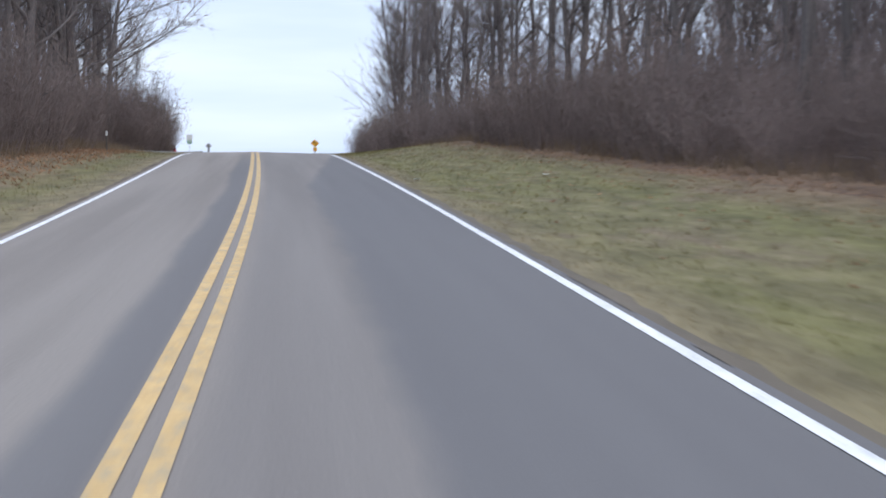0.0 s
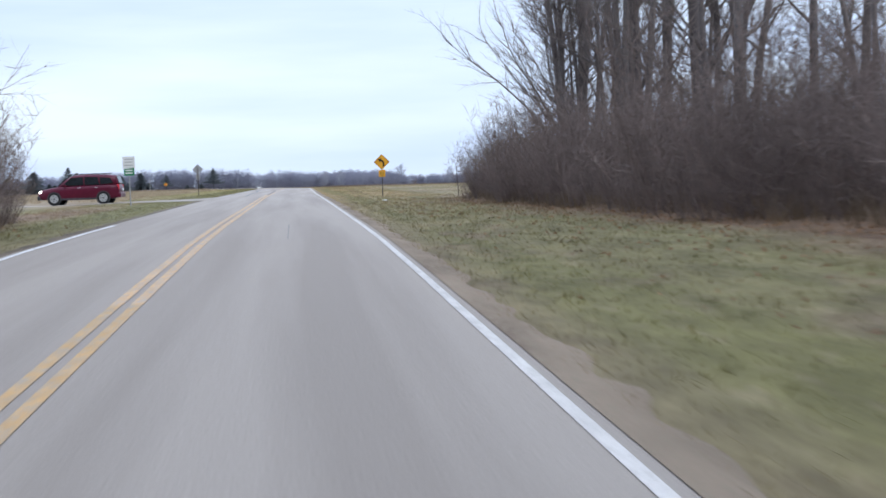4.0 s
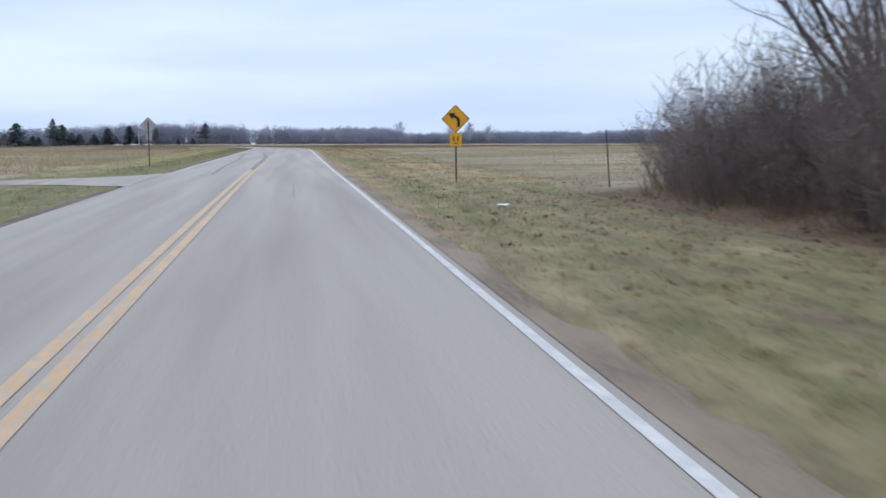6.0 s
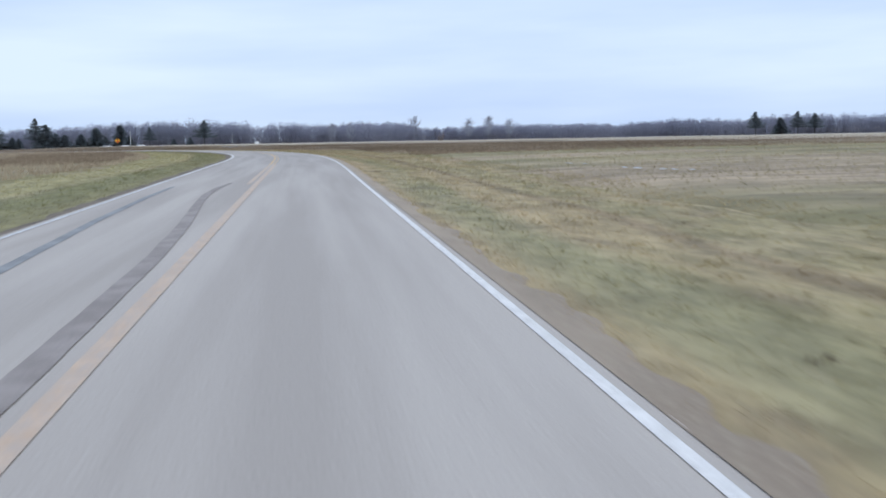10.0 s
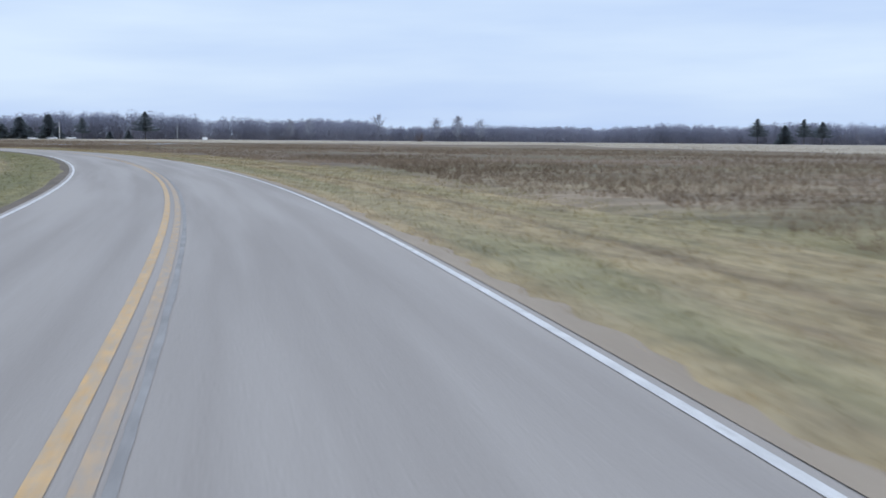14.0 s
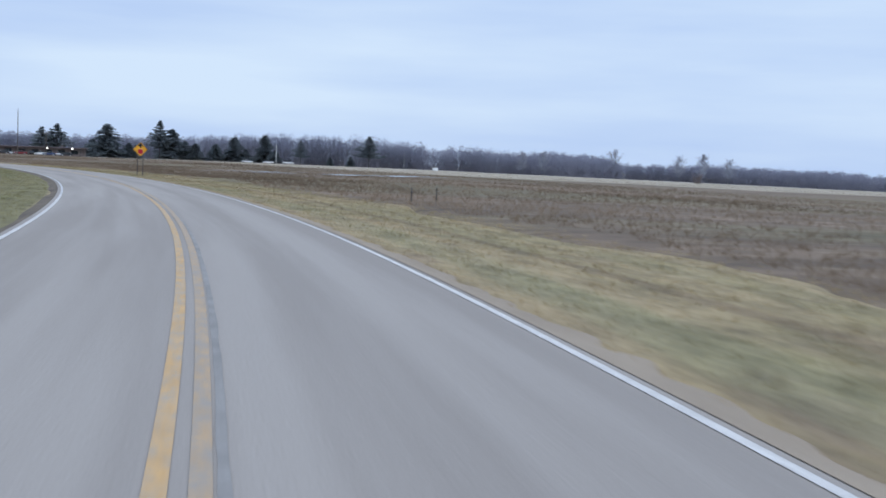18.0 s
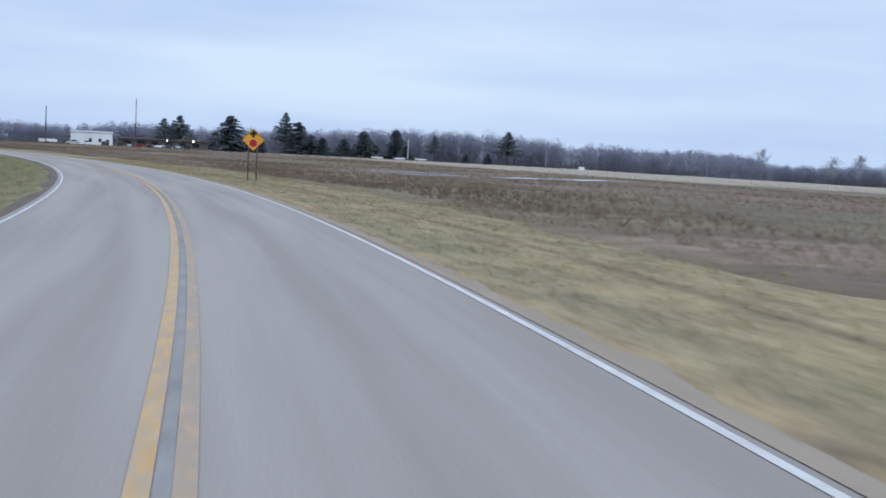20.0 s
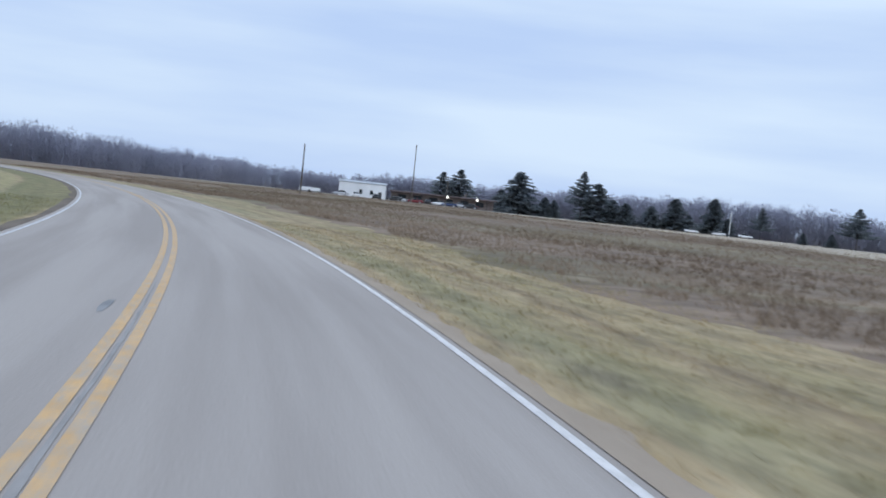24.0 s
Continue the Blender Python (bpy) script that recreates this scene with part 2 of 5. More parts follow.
ASPHALT = surface("worn_asphalt", (0.257, 0.222, 0.193), (0.317, 0.277, 0.242), 0.7, 45, 0.9, 0.25, stretch=(1.6, 0.06, 1), uv=True)
w = Weave(ASPHALT)  # on the hill the asphalt is older and darker, newest along the lane's outer half and beside the centre line
uv, lat, run = w.place("UV")
edge = w.calc("MULTIPLY", w.calc("SUBTRACT", w.patchy(uv, 0.5, 8, (1.0, 0.35, 1), 0.62), 0.5), 0.85)
outer = w.ease(w.calc("ADD", w.calc("ADD", lat, edge), w.ease(run, 28, 66, 0.0, -2.4)), 1.0, 1.45)
outer = w.calc("MULTIPLY", outer, w.ease(run, 58, 70, 0.95, 0.0))
seam = w.calc("MULTIPLY", w.ease(w.calc("ADD", lat, w.calc("MULTIPLY", edge, 0.5)), -0.72, -0.5), w.ease(lat, -0.22, -0.12, 0.85, 0.0))
seam = w.calc("MULTIPLY", seam, w.ease(run, 40, 64, 1.0, 0.0))
shade_of = w.mix(w.ease(run, 45, 95), (0.74, 0.735, 0.73), w.mix(w.ease(run, 190, 250), (1.09, 1.085, 1.08), w.mix(w.ease(run, 320, 390), (0.98, 0.98, 0.985), (1.0, 1.0, 1.005))))
tone = w.mix(1.0, w.base(), shade_of, "MULTIPLY")
lane = w.calc("MULTIPLY", w.ease(w.calc("ADD", lat, w.calc("MULTIPLY", edge, 0.3)), 0.15, 0.4), w.ease(run, 56, 74, 0.34, 0.0))
tone = w.mix(w.calc("MAXIMUM", w.calc("MAXIMUM", outer, seam), lane), tone, w.mix(w.patchy(uv, 0.8, 6, (1.8, 0.05, 1)), (0.108, 0.101, 0.099), (0.152, 0.143, 0.139)))
w.k.new(tone, w.bsdf.inputs["Base Color"])
YELLOW = worn_paint("yellow_paint", (0.57, 0.375, 0.165), (0.3, 0.27, 0.2), 0.40)
SEAM = surface("old_sealed_seam", (0.205, 0.187, 0.172), (0.262, 0.241, 0.222), 2, 30, 0.8, 0.1)
ORANGE = worn_paint("orange_yellow_paint", (0.53, 0.32, 0.135), (0.32, 0.28, 0.23), 0.47)
WORN = worn_paint("worn_yellow_paint", (0.47, 0.3, 0.155), (0.285, 0.245, 0.205), 0.53)
FADED = worn_paint("faded_yellow_paint", (0.60, 0.36, 0.17), (0.36, 0.315, 0.27), 0.5)
GHOST = worn_paint("nearly_gone_yellow_paint", (0.45, 0.315, 0.22), (0.335, 0.275, 0.23), 0.5)
THIN_WHITE = worn_paint("thin_white_paint", (0.62, 0.62, 0.62), (0.36, 0.33, 0.3), 0.5)
MARK = surface("rubber_mark", (0.15, 0.146, 0.144), (0.215, 0.21, 0.205), 2, 30, 0.8, 0.1)
BROWN_MARK = surface("brown_rubber_mark", (0.18, 0.148, 0.13), (0.24, 0.202, 0.18), 2, 30, 0.8, 0.1)
WORN_BLACK = surface("worn_black", (0.16, 0.10, 0.02), (0.28, 0.17, 0.02), 6, 40, 0.6, 0.02)
FADED_INK = surface("faded_ink", (0.33, 0.33, 0.32), (0.42, 0.42, 0.41), 6, 40, 0.6, 0.02)
ALUMINIUM = surface("sign_back", (0.27, 0.27, 0.275), (0.35, 0.35, 0.355), 3, 25, 0.55, 0.03, metal=0.3)
WHITE = worn_paint("white_paint", (0.74, 0.72, 0.70), (0.34, 0.32, 0.3), 0.36)
OLD_WHITE = worn_paint("old_white_paint", (0.58, 0.545, 0.51), (0.34, 0.31, 0.28), 0.39)
DIRT = surface("roadside_dirt", (0.165, 0.12, 0.086), (0.265, 0.2, 0.145), 1.2, 14, 0.95, 0.5, third=(0.2, 0.165, 0.115), stretch=(1, 0.3, 1), uv=True)
w = Weave(DIRT)  # dark on the hill, paler and stonier out in the fields
uv, lat, run = w.place("UV")
w.k.new(w.mix(w.ease(run, 58, 84, 0.8, 0.0), w.base(), w.mix(w.patchy(uv, 2.0, 7, (1, 0.3, 1)), (0.085, 0.072, 0.056), (0.14, 0.118, 0.088))), w.bsdf.inputs["Base Color"])
w.k.new(w.mix(w.ease(run, 130, 230, 0.0, 0.75), w.base(), w.mix(w.patchy(uv, 2.0, 7, (1, 0.3, 1)), (0.245, 0.19, 0.138), (0.36, 0.288, 0.215))), w.bsdf.inputs["Base Color"])
SOIL = surface("dark_soil", (0.095, 0.07, 0.054), (0.15, 0.115, 0.088), 1.2, 14, 0.95, 0.5, third=(0.12, 0.1, 0.065), stretch=(1, 0.3, 1), uv=True)
GRASS = roadside_grass("roadside_grass", False)
FIELD = surface("winter_field", (0.152, 0.107, 0.073), (0.195, 0.139, 0.096), 0.03, 0.6, 0.95, 0.5, stretch=(1, 1.6, 1))
w = Weave(FIELD)  # grass in the first field, brown weeds in the second, straw beyond them
at, east, north = w.place("Object")
hay = w.mix(w.ease(w.patchy(at, 0.035, 8, (0.5, 1.3, 1)), 0.43, 0.59), (0.197, 0.166, 0.08), (0.285, 0.213, 0.138))
damp = w.mix(w.ease(w.patchy(at, 0.035, 7, (0.5, 1.5, 1)), 0.47, 0.6, 0.0, 0.6), w.base(), (0.15, 0.132, 0.07))
colour = w.mix(w.ease(w.calc("ADD", north, w.calc("MULTIPLY", w.patchy(at, 0.03), 60)), 278, 345), hay, damp)
wander = w.calc("MULTIPLY", w.calc("SUBTRACT", w.patchy(at, 0.04, 6), 0.5), 22)
west = w.calc("MULTIPLY", w.calc("MAXIMUM", w.calc("MULTIPLY", w.calc("ADD", east, 50), -1), 0.0), 0.95)
beyond = w.calc("MAXIMUM", w.calc("SUBTRACT", east, 61), w.calc("SUBTRACT", w.calc("SUBTRACT", north, 549), west))
straw = w.mix(w.patchy(at, 0.05, 7, (0.6, 1.4, 1)), (0.31, 0.258, 0.19), (0.42, 0.356, 0.272))
colour = w.mix(w.ease(w.calc("ADD", beyond, wander), -1, 6), colour, straw)
colour = w.mix(1.0, colour, w.ease(w.patchy(at, 0.12, 8, (0.5, 1.6, 1), 0.65), 0.36, 0.64, 0.7, 1.1), "MULTIPLY")
tangle = w.patchy(at, 0.5, 8, (0.5, 1.2, 1), 0.7)
colour = w.mix(w.calc("MULTIPLY", w.ease(tangle, 0.52, 0.66), w.ease(north, 230, 300, 0.15, 0.55)), colour, (0.27, 0.205, 0.135))
colour = w.mix(w.calc("MULTIPLY", w.ease(tangle, 0.47, 0.36), 0.4), colour, (0.1, 0.074, 0.056))
w.k.new(w.mix(0.4, colour, w.patchy(at, 0.9, 5), "OVERLAY"), w.bsdf.inputs["Base Color"])
STRAW = surface("dry_straw", (0.38, 0.315, 0.235), (0.5, 0.42, 0.325), 0.05, 0.9, 0.95, 0, per=0.1, soft=0.5)
LITTER = surface("leaf_litter", (0.10, 0.065, 0.045), (0.17, 0.11, 0.07), 0.5, 9, 0.95, 0.6, third=(0.22, 0.12, 0.06))
GRAVEL = surface("gravel", (0.15, 0.138, 0.115), (0.215, 0.2, 0.17), 0.5, 18, 0.95, 0.6)
BLADE = roadside_grass("grass_blades", True)
STALK = surface("straw_stalks", (0.32, 0.245, 0.16), (0.43, 0.335, 0.225), 0.1, 1.3, 0.9, 0, per=0.1, soft=0.5)
WEED = surface("dead_weeds", (0.208, 0.15, 0.1), (0.28, 0.206, 0.141), 0.05, 1.5, 0.9, 0, per=0.1, soft=0.5)
LEAF = surface("fallen_leaves", (0.25, 0.14, 0.08), (0.36, 0.215, 0.125), 0.4, 2, 0.8, 0, per=0.25, soft=0.5)
BARK = surface("bark", (0.098, 0.083, 0.079), (0.165, 0.145, 0.137), 0.8, 6, 0.9, 0.5, stretch=(1, 1, 0.2), per=0.22)
TWIG = surface("twigs", (0.155, 0.128, 0.12), (0.23, 0.192, 0.18), 0.6, 3, 0.9, 0, per=0.22, soft=0.4)
SCRUB = surface("scrub_twigs", (0.185, 0.142, 0.126), (0.268, 0.21, 0.186), 0.6, 3, 0.9, 0, per=0.22, soft=0.4)
# Far woods paled towards blue-grey: distance haze is painted into their base colour.
HAZED_WOOD = surface("hazed_far_wood", (0.3, 0.297, 0.348), (0.34, 0.333, 0.382), 0.02, 0.2, 0.95, 0, per=0.02, soft=0.9)
# Single trees on the horizon: trunk and twigs carry painted haze, paler still.
HAZED_TWIG = surface("hazed_far_twigs", (0.4, 0.4, 0.44), (0.46, 0.455, 0.49), 0.02, 0.2, 0.95, 0, per=0.06, soft=0.6)
# Needle green lifted and blued: the haze over distance is in this colour.
HAZED_NEEDLE = surface("needles", (0.15, 0.17, 0.182), (0.187, 0.208, 0.215), 0.3, 2, 0.85, 0, per=0.06, soft=0.6)
POST = surface("weathered_post", (0.085, 0.07, 0.06), (0.14, 0.12, 0.103), 2, 20, 0.85, 0.3, stretch=(1, 1, 0.2))
STEEL = surface("galvanised_steel", (0.33, 0.34, 0.35), (0.45, 0.46, 0.47), 3, 30, 0.5, 0.05, metal=0.7)
SIGN_YELLOW = surface("sign_yellow", (0.68, 0.315, 0.025), (0.74, 0.355, 0.03), 2, 25, 0.5, 0.03)
SIGN_BLACK = surface("sign_black", (0.012, 0.012, 0.012), (0.02, 0.02, 0.02), 2, 25, 0.5, 0.02)
SIGN_RED = surface("sign_red", (0.38, 0.015, 0.03), (0.44, 0.02, 0.035), 2, 25, 0.5, 0.02)
SIGN_WHITE = surface("sign_white", (0.62, 0.62, 0.6), (0.72, 0.72, 0.7), 2, 25, 0.5, 0.02)
SIGN_GREEN = surface("sign_green", (0.02, 0.16, 0.07), (0.03, 0.2, 0.09), 2, 25, 0.5, 0.02)
WALL_WHITE = surface("white_siding", (0.62, 0.63, 0.64), (0.72, 0.73, 0.74), 0.3, 6, 0.6, 0.1, stretch=(1, 1, 0.1))
ROOF_GREY = surface("grey_roof", (0.26, 0.27, 0.28), (0.34, 0.35, 0.36), 0.4, 6, 0.6, 0.1)
DARK = surface("dark_trim", (0.03, 0.03, 0.035), (0.055, 0.055, 0.06), 1, 10, 0.5, 0.05)
BRICK = surface("grey_brown_brick", (0.13, 0.105, 0.1), (0.19, 0.158, 0.15), 1, 12, 0.9, 0.2)
WATER = surface("shallow_water", (0.3, 0.29, 0.28), (0.38, 0.37, 0.355), 0.2, 4, 0.12, 0.02)
WATER.node_tree.nodes["Principled BSDF"].inputs["Specular IOR Level"].default_value = 0.8
PAPER = surface("litter_paper", (0.7, 0.7, 0.68), (0.8, 0.8, 0.78), 3, 20, 0.7, 0.1)
RED_PAINT = surface("red_car_paint", (0.078, 0.006, 0.02), (0.095, 0.008, 0.024), 0.6, 8, 0.3, 0)
RUBBER = surface("rubber", (0.018, 0.018, 0.018), (0.03, 0.03, 0.03), 4, 30, 0.85, 0.1)
ALLOY = surface("alloy", (0.5, 0.5, 0.51), (0.6, 0.6, 0.61), 4, 30, 0.35, 0, metal=0.8)
GLASS = surface("tinted_glass", (0.015, 0.018, 0.02), (0.02, 0.024, 0.028), 2, 8, 0.06, 0)
TAIL = surface("tail_light", (0.5, 0.02, 0.03), (0.6, 0.03, 0.04), 3, 20, 0.2, 0)
LENS = surface("lamp_lens", (0.7, 0.72, 0.74), (0.8, 0.82, 0.84), 3, 20, 0.15, 0)


def glow(name, colour, strength):
    m = bpy.data.materials.new(name)
    m.use_nodes = True
    b = m.node_tree.nodes["Principled BSDF"]
    b.inputs["Emission Color"].default_value, b.inputs["Emission Strength"].default_value = (*colour, 1), strength
    return m


LIT = glow("lit_lamp", (1.0, 0.97, 0.9), 6.0)


# ---- building helpers ----
def mesh_of(name, verts, faces, material, uvs=None, smooth=False):
    me = bpy.data.meshes.new(name)
    me.from_pydata(verts, [], faces)
    me.materials.append(material)
    if uvs is not None:
        layer = me.uv_layers.new(name="UVMap")
        loops = np.empty(len(me.loops), dtype=np.int32)
        me.loops.foreach_get("vertex_index", loops)
        layer.data.foreach_set("uv", np.asarray(uvs, dtype=np.float32)[loops].ravel())
    if smooth:
        me.polygons.foreach_set("use_smooth", [True] * len(me.polygons))
    me.update()
    return me


def part(name, bm, material, parent, label=""):
    """One mesh object from a bmesh, or from a ready mesh, under parent."""
    if isinstance(bm, bmesh.types.BMesh):
        me = bpy.data.meshes.new(name)
        bm.to_mesh(me)
        bm.free()
        me.materials.append(material)
    else:
        me = bm
    ob = new(name, me)
    ob.parent = parent
    return tagged(ob, label)


def box(sx, sy, sz, at=(0, 0, 0), bevel=0.0, taper=1.0, turn=None, into=None):
    bm = into or bmesh.new()
    geo = bmesh.ops.create_cube(bm, size=1.0)["verts"]
    for v in geo:
        k = taper if v.co.z > 0 else 1.0
        v.co = Vector((v.co.x * sx * k, v.co.y * sy * k, v.co.z * sz))
    if bevel:
        edges = list({e for v in geo for e in v.link_edges})
        made = bmesh.ops.bevel(bm, geom=edges, offset=bevel, segments=2, affect="EDGES", profile=0.5)
        geo = list({v for f in made["faces"] for v in f.verts} | {v for v in geo if v.is_valid})
    if turn:
        bmesh.ops.transform(bm, matrix=turn, verts=geo)
    bmesh.ops.translate(bm, vec=at, verts=geo)
    return bm


def cyl(r, h, at=(0, 0, 0), axis="z", seg=16, r2=None, into=None, bevel=0.0):
    bm = into or bmesh.new()
    geo = bmesh.ops.create_cone(bm, cap_ends=True, segments=seg, radius1=r, radius2=r if r2 is None else r2, depth=h)["verts"]
    if axis != "z":
        bmesh.ops.rotate(bm, verts=geo, matrix=Matrix.Rotation(math.pi / 2, 3, "Y" if axis == "x" else "X"))
    bmesh.ops.translate(bm, vec=at, verts=geo)
    return bm


def outline(points, thick, bevel=0.0):
    """A plate in the x-z plane, facing -y, with the given outline."""
    bm = bmesh.new()
    face = bm.faces.new([bm.verts.new((x, 0, z)) for x, z in points])
    ext = bmesh.ops.extrude_face_region(bm, geom=[face])
    bmesh.ops.translate(bm, vec=(0, thick, 0), verts=[v for v in ext["geom"] if isinstance(v, bmesh.types.BMVert)])
    bmesh.ops.recalc_face_normals(bm, faces=bm.faces)
    return bm


def thing(name, label, category, group="", kind="", m=None):
    ob = tagged(new(name), label, category, group, kind)
    if m is not None:
        ob.matrix_basis = m
    return ob


# ---- the plan: the road's line, rise and cross fall ----
BEND = [0.00000, 0.00008, 0.00134, 0.00036, 0.00007, -0.00007, 0.00004, -0.00009, -0.00022, 0.00011, -0.00018, 0.00061, 0.00217, 0.00288, 0.00254, 0.00223, 0.00304, 0.00225, 0.00280, 0.00281, 0.00292, 0.00269, 0.00207, 0.00209, 0.00209, 0.00209, 0.00209]  # one in 22.8 m
RISE_AT = [-45.6, -22.8, 0.0, 11.4, 22.8, 34.2, 45.6, 57.0, 68.4, 91.2, 136.8, 228.0, 570.0]
RISE = [-5.77, -4.78, -3.78, -3.28, -2.71, -2.07, -1.47, -0.84, -0.57, -0.03, 0.24, 0.49, -0.11]
SG = np.arange(-68, 684, 1.0)
bend = np.where(SG < 0, 0, np.interp(SG, -22.8 + 22.8 * np.arange(27), BEND))
TH = np.concatenate([[0], np.cumsum((bend[1:] + bend[:-1]) / 2)])
TH -= np.interp(0, SG, TH)
mid = (TH[1:] + TH[:-1]) / 2
CX = np.concatenate([[0], np.cumsum(-np.sin(mid))])
CY = np.concatenate([[0], np.cumsum(np.cos(mid))])
CX, CY = CX - np.interp(0, SG, CX), CY - np.interp(0, SG, CY)
RIGHT_LINE, LEFT_LINE = 3.36, -3.07
RIGHT_EDGE, LEFT_EDGE = 3.53, -3.24


def step(a, b, v):
    u = np.clip((np.asarray(v, float) - a) / (b - a), 0, 1)
    return u * u * (3 - 2 * u)


def rise(s):
    return (np.interp(s - 6.8, RISE_AT, RISE) + 2 * np.interp(s, RISE_AT, RISE) + np.interp(s + 6.8, RISE_AT, RISE)) / 4


def road_z(s, lat):
    return rise(s) + lat * np.interp(s, [0, 148, 205, 570], [0.0212, -0.0162, -0.0161, -0.0124]) - 0.021 * (np.sqrt(lat * lat + 0.05) - 0.22)


def plan(s, lat):
    s, lat = np.asarray(s, float), np.asarray(lat, float)
    a = np.interp(s, SG, TH)
    return np.interp(s, SG, CX) + lat * np.cos(a), np.interp(s, SG, CY) + lat * np.sin(a)


def along(x, y):
    """The nearest place on the road's line: s and the distance to its right."""
    x, y = np.atleast_1d(np.asarray(x, float)), np.atleast_1d(np.asarray(y, float))
    best, d = np.zeros(len(x), int), np.full(len(x), 1e18)
    for i in range(0, len(SG), 2):
        e = (CX[i] - x) ** 2 + (CY[i] - y) ** 2
        w = e < d
        best[w], d[w] = i, e[w]
    a = TH[best]
    lat = (x - CX[best]) * np.cos(a) + (y - CY[best]) * np.sin(a)
    ahead = -(x - CX[best]) * np.sin(a) + (y - CY[best]) * np.cos(a)
    return SG[best] + np.clip(ahead, -1, 1), np.where(d > 900, np.sign(lat) * np.sqrt(d), lat)


def bumps(x, y, size):
    return (np.sin(x / size + 1.3 * np.sin(y / size * 0.7)) + np.sin(y / size * 1.3 + 1.7 * np.sin(x / size * 0.6))) * 0.5


def land(s, lat, x, y):
    """Height of the soil beside the road."""
    edge = np.where(lat > 0, RIGHT_EDGE, LEFT_EDGE)
    z = road_z(s, np.clip(lat, LEFT_EDGE, RIGHT_EDGE))
    out = np.abs(lat) - np.abs(edge)
    z = z - 0.04 * step(0.1, 0.8, out)
    hill = np.clip((89 - s) / 46, 0, 1)
    bank = np.interp(s, [0, 25, 45, 65, 80, 92, 110], [0.45, 0.62, 0.55, 0.72, 0.5, 0.2, 0.0])
    z = z + np.where(lat > 0, bank, 0.62 * hill) * step(0.9, 6.8, out)
    z = z - np.where(lat > 0, 0.05, 0.02) * (1 - hill) * step(1.1, 4.0, out)
    far = step(14, 70, np.abs(lat)) * (s > 91)
    z = z * (1 - far) + far * 0.06
    z = z - np.minimum(10.0, 0.0115 * np.maximum(0, x + 80) * step(170, 570, y) + 0.006 * np.maximum(0, y - 640)) * far
    return z + bumps(x, y, 2.6) * 0.03 * step(0.9, 3.4, out) + bumps(x, y, 10) * 0.08 * step(2.3, 10, out)


def height(x, y):
    s, lat = along(x, y)
    return land(s, lat, np.atleast_1d(np.asarray(x, float)), np.atleast_1d(np.asarray(y, float)))


def ribbon(name, lats, s0, s1, ds, zfun, material, lift_by=0.0):
    ss, ll = np.arange(s0, s1 + ds / 2, ds), np.asarray(lats, float)
    S, L = np.meshgrid(ss, ll, indexing="ij")
    x, y = plan(S.ravel(), L.ravel())
    z = zfun(S.ravel(), L.ravel(), x, y) + lift_by
    n = len(ll)
    faces = [(i * n + j, i * n + j + 1, (i + 1) * n + j + 1, (i + 1) * n + j) for i in range(len(ss) - 1) for j in range(n - 1)]
    return mesh_of(name, np.stack([x, y, z], 1).tolist(), faces, material, np.stack([L.ravel(), S.ravel()], 1), True)


def on_road(s, lat, x, y):
    return road_z(s, lat)


# ---- ground, verges, road ----
def spread(a, b, fine, reach, growth=1.22):
    inner = list(np.arange(a, b + fine / 2, fine))
    d, hi, lo = fine, [], []
    p = inner[-1]
    while p < reach:
        d *= growth
        p += d
        hi.append(p)
    d, p = fine, inner[0]
    while p > -reach:
        d *= growth
        p -= d
        lo.append(p)
    return np.array(lo[::-1] + inner + hi)


gx, gy = spread(-150, 80, 2.5, 4600), spread(-46, 540, 2.5, 4600)
GX, GY = np.meshgrid(gx, gy, indexing="ij")
fx, fy = GX.ravel(), GY.ravel()
gs, gl = along(fx, fy)
gz = land(gs, gl, fx, fy) - 0.6 * (1 - step(5.2, 10.8, np.abs(gl))) - 0.35 * step(131, 122, gs) * step(40, 36, np.abs(gl))
n = len(gy)
ground = new("ground", mesh_of("ground", np.stack([fx, fy, gz], 1).tolist(),
             [(i * n + j, (i + 1) * n + j, (i + 1) * n + j + 1, i * n + j + 1) for i in range(len(gx) - 1) for j in range(n - 1)], FIELD, None, True))
tagged(ground, "flat brown winter field with dead grass", "field", kind="structure")

out_r = [3.55, 4.0, 4.6, 5.3, 6.1, 7.1, 8.2, 9.3, 10.5, 12.0]
out_l = [-3.25, -3.7, -4.3, -5, -5.8, -6.8, -7.9, -9.1, -10.3, -11.8]


def verge_z(s, lat, x, y):
    return land(s, lat, x, y) - 0.5 * step(9.6, 12.0, np.abs(lat) + 0.6 * bumps(s, s * 0.3, 6) + 0.8 * step(134, 144, s) * bumps(s, s * 0.7, 2.1)) - 0.02 - 0.05 * (np.abs(lat) < 3.6)


tagged(new("verge_right", ribbon("verge", out_r, -56, 640, 1.0, verge_z, GRASS)), "mown roadside verge of green and tan winter grass", "grass", kind="structure")
tagged(new("verge_left", ribbon("verge", out_l[::-1], -56, 640, 1.0, verge_z, GRASS)), "mown roadside verge of green and tan winter grass", "grass", kind="structure")
road = tagged(new("road", ribbon("road", [LEFT_EDGE, -2.7, -1.9, -1.0, -0.3, 0, 0.3, 1.0, 1.9, 2.8, RIGHT_EDGE], -56, 640, 1.0, on_road, ASPHALT)),
              "worn pale grey two-lane asphalt road", "road", kind="structure")


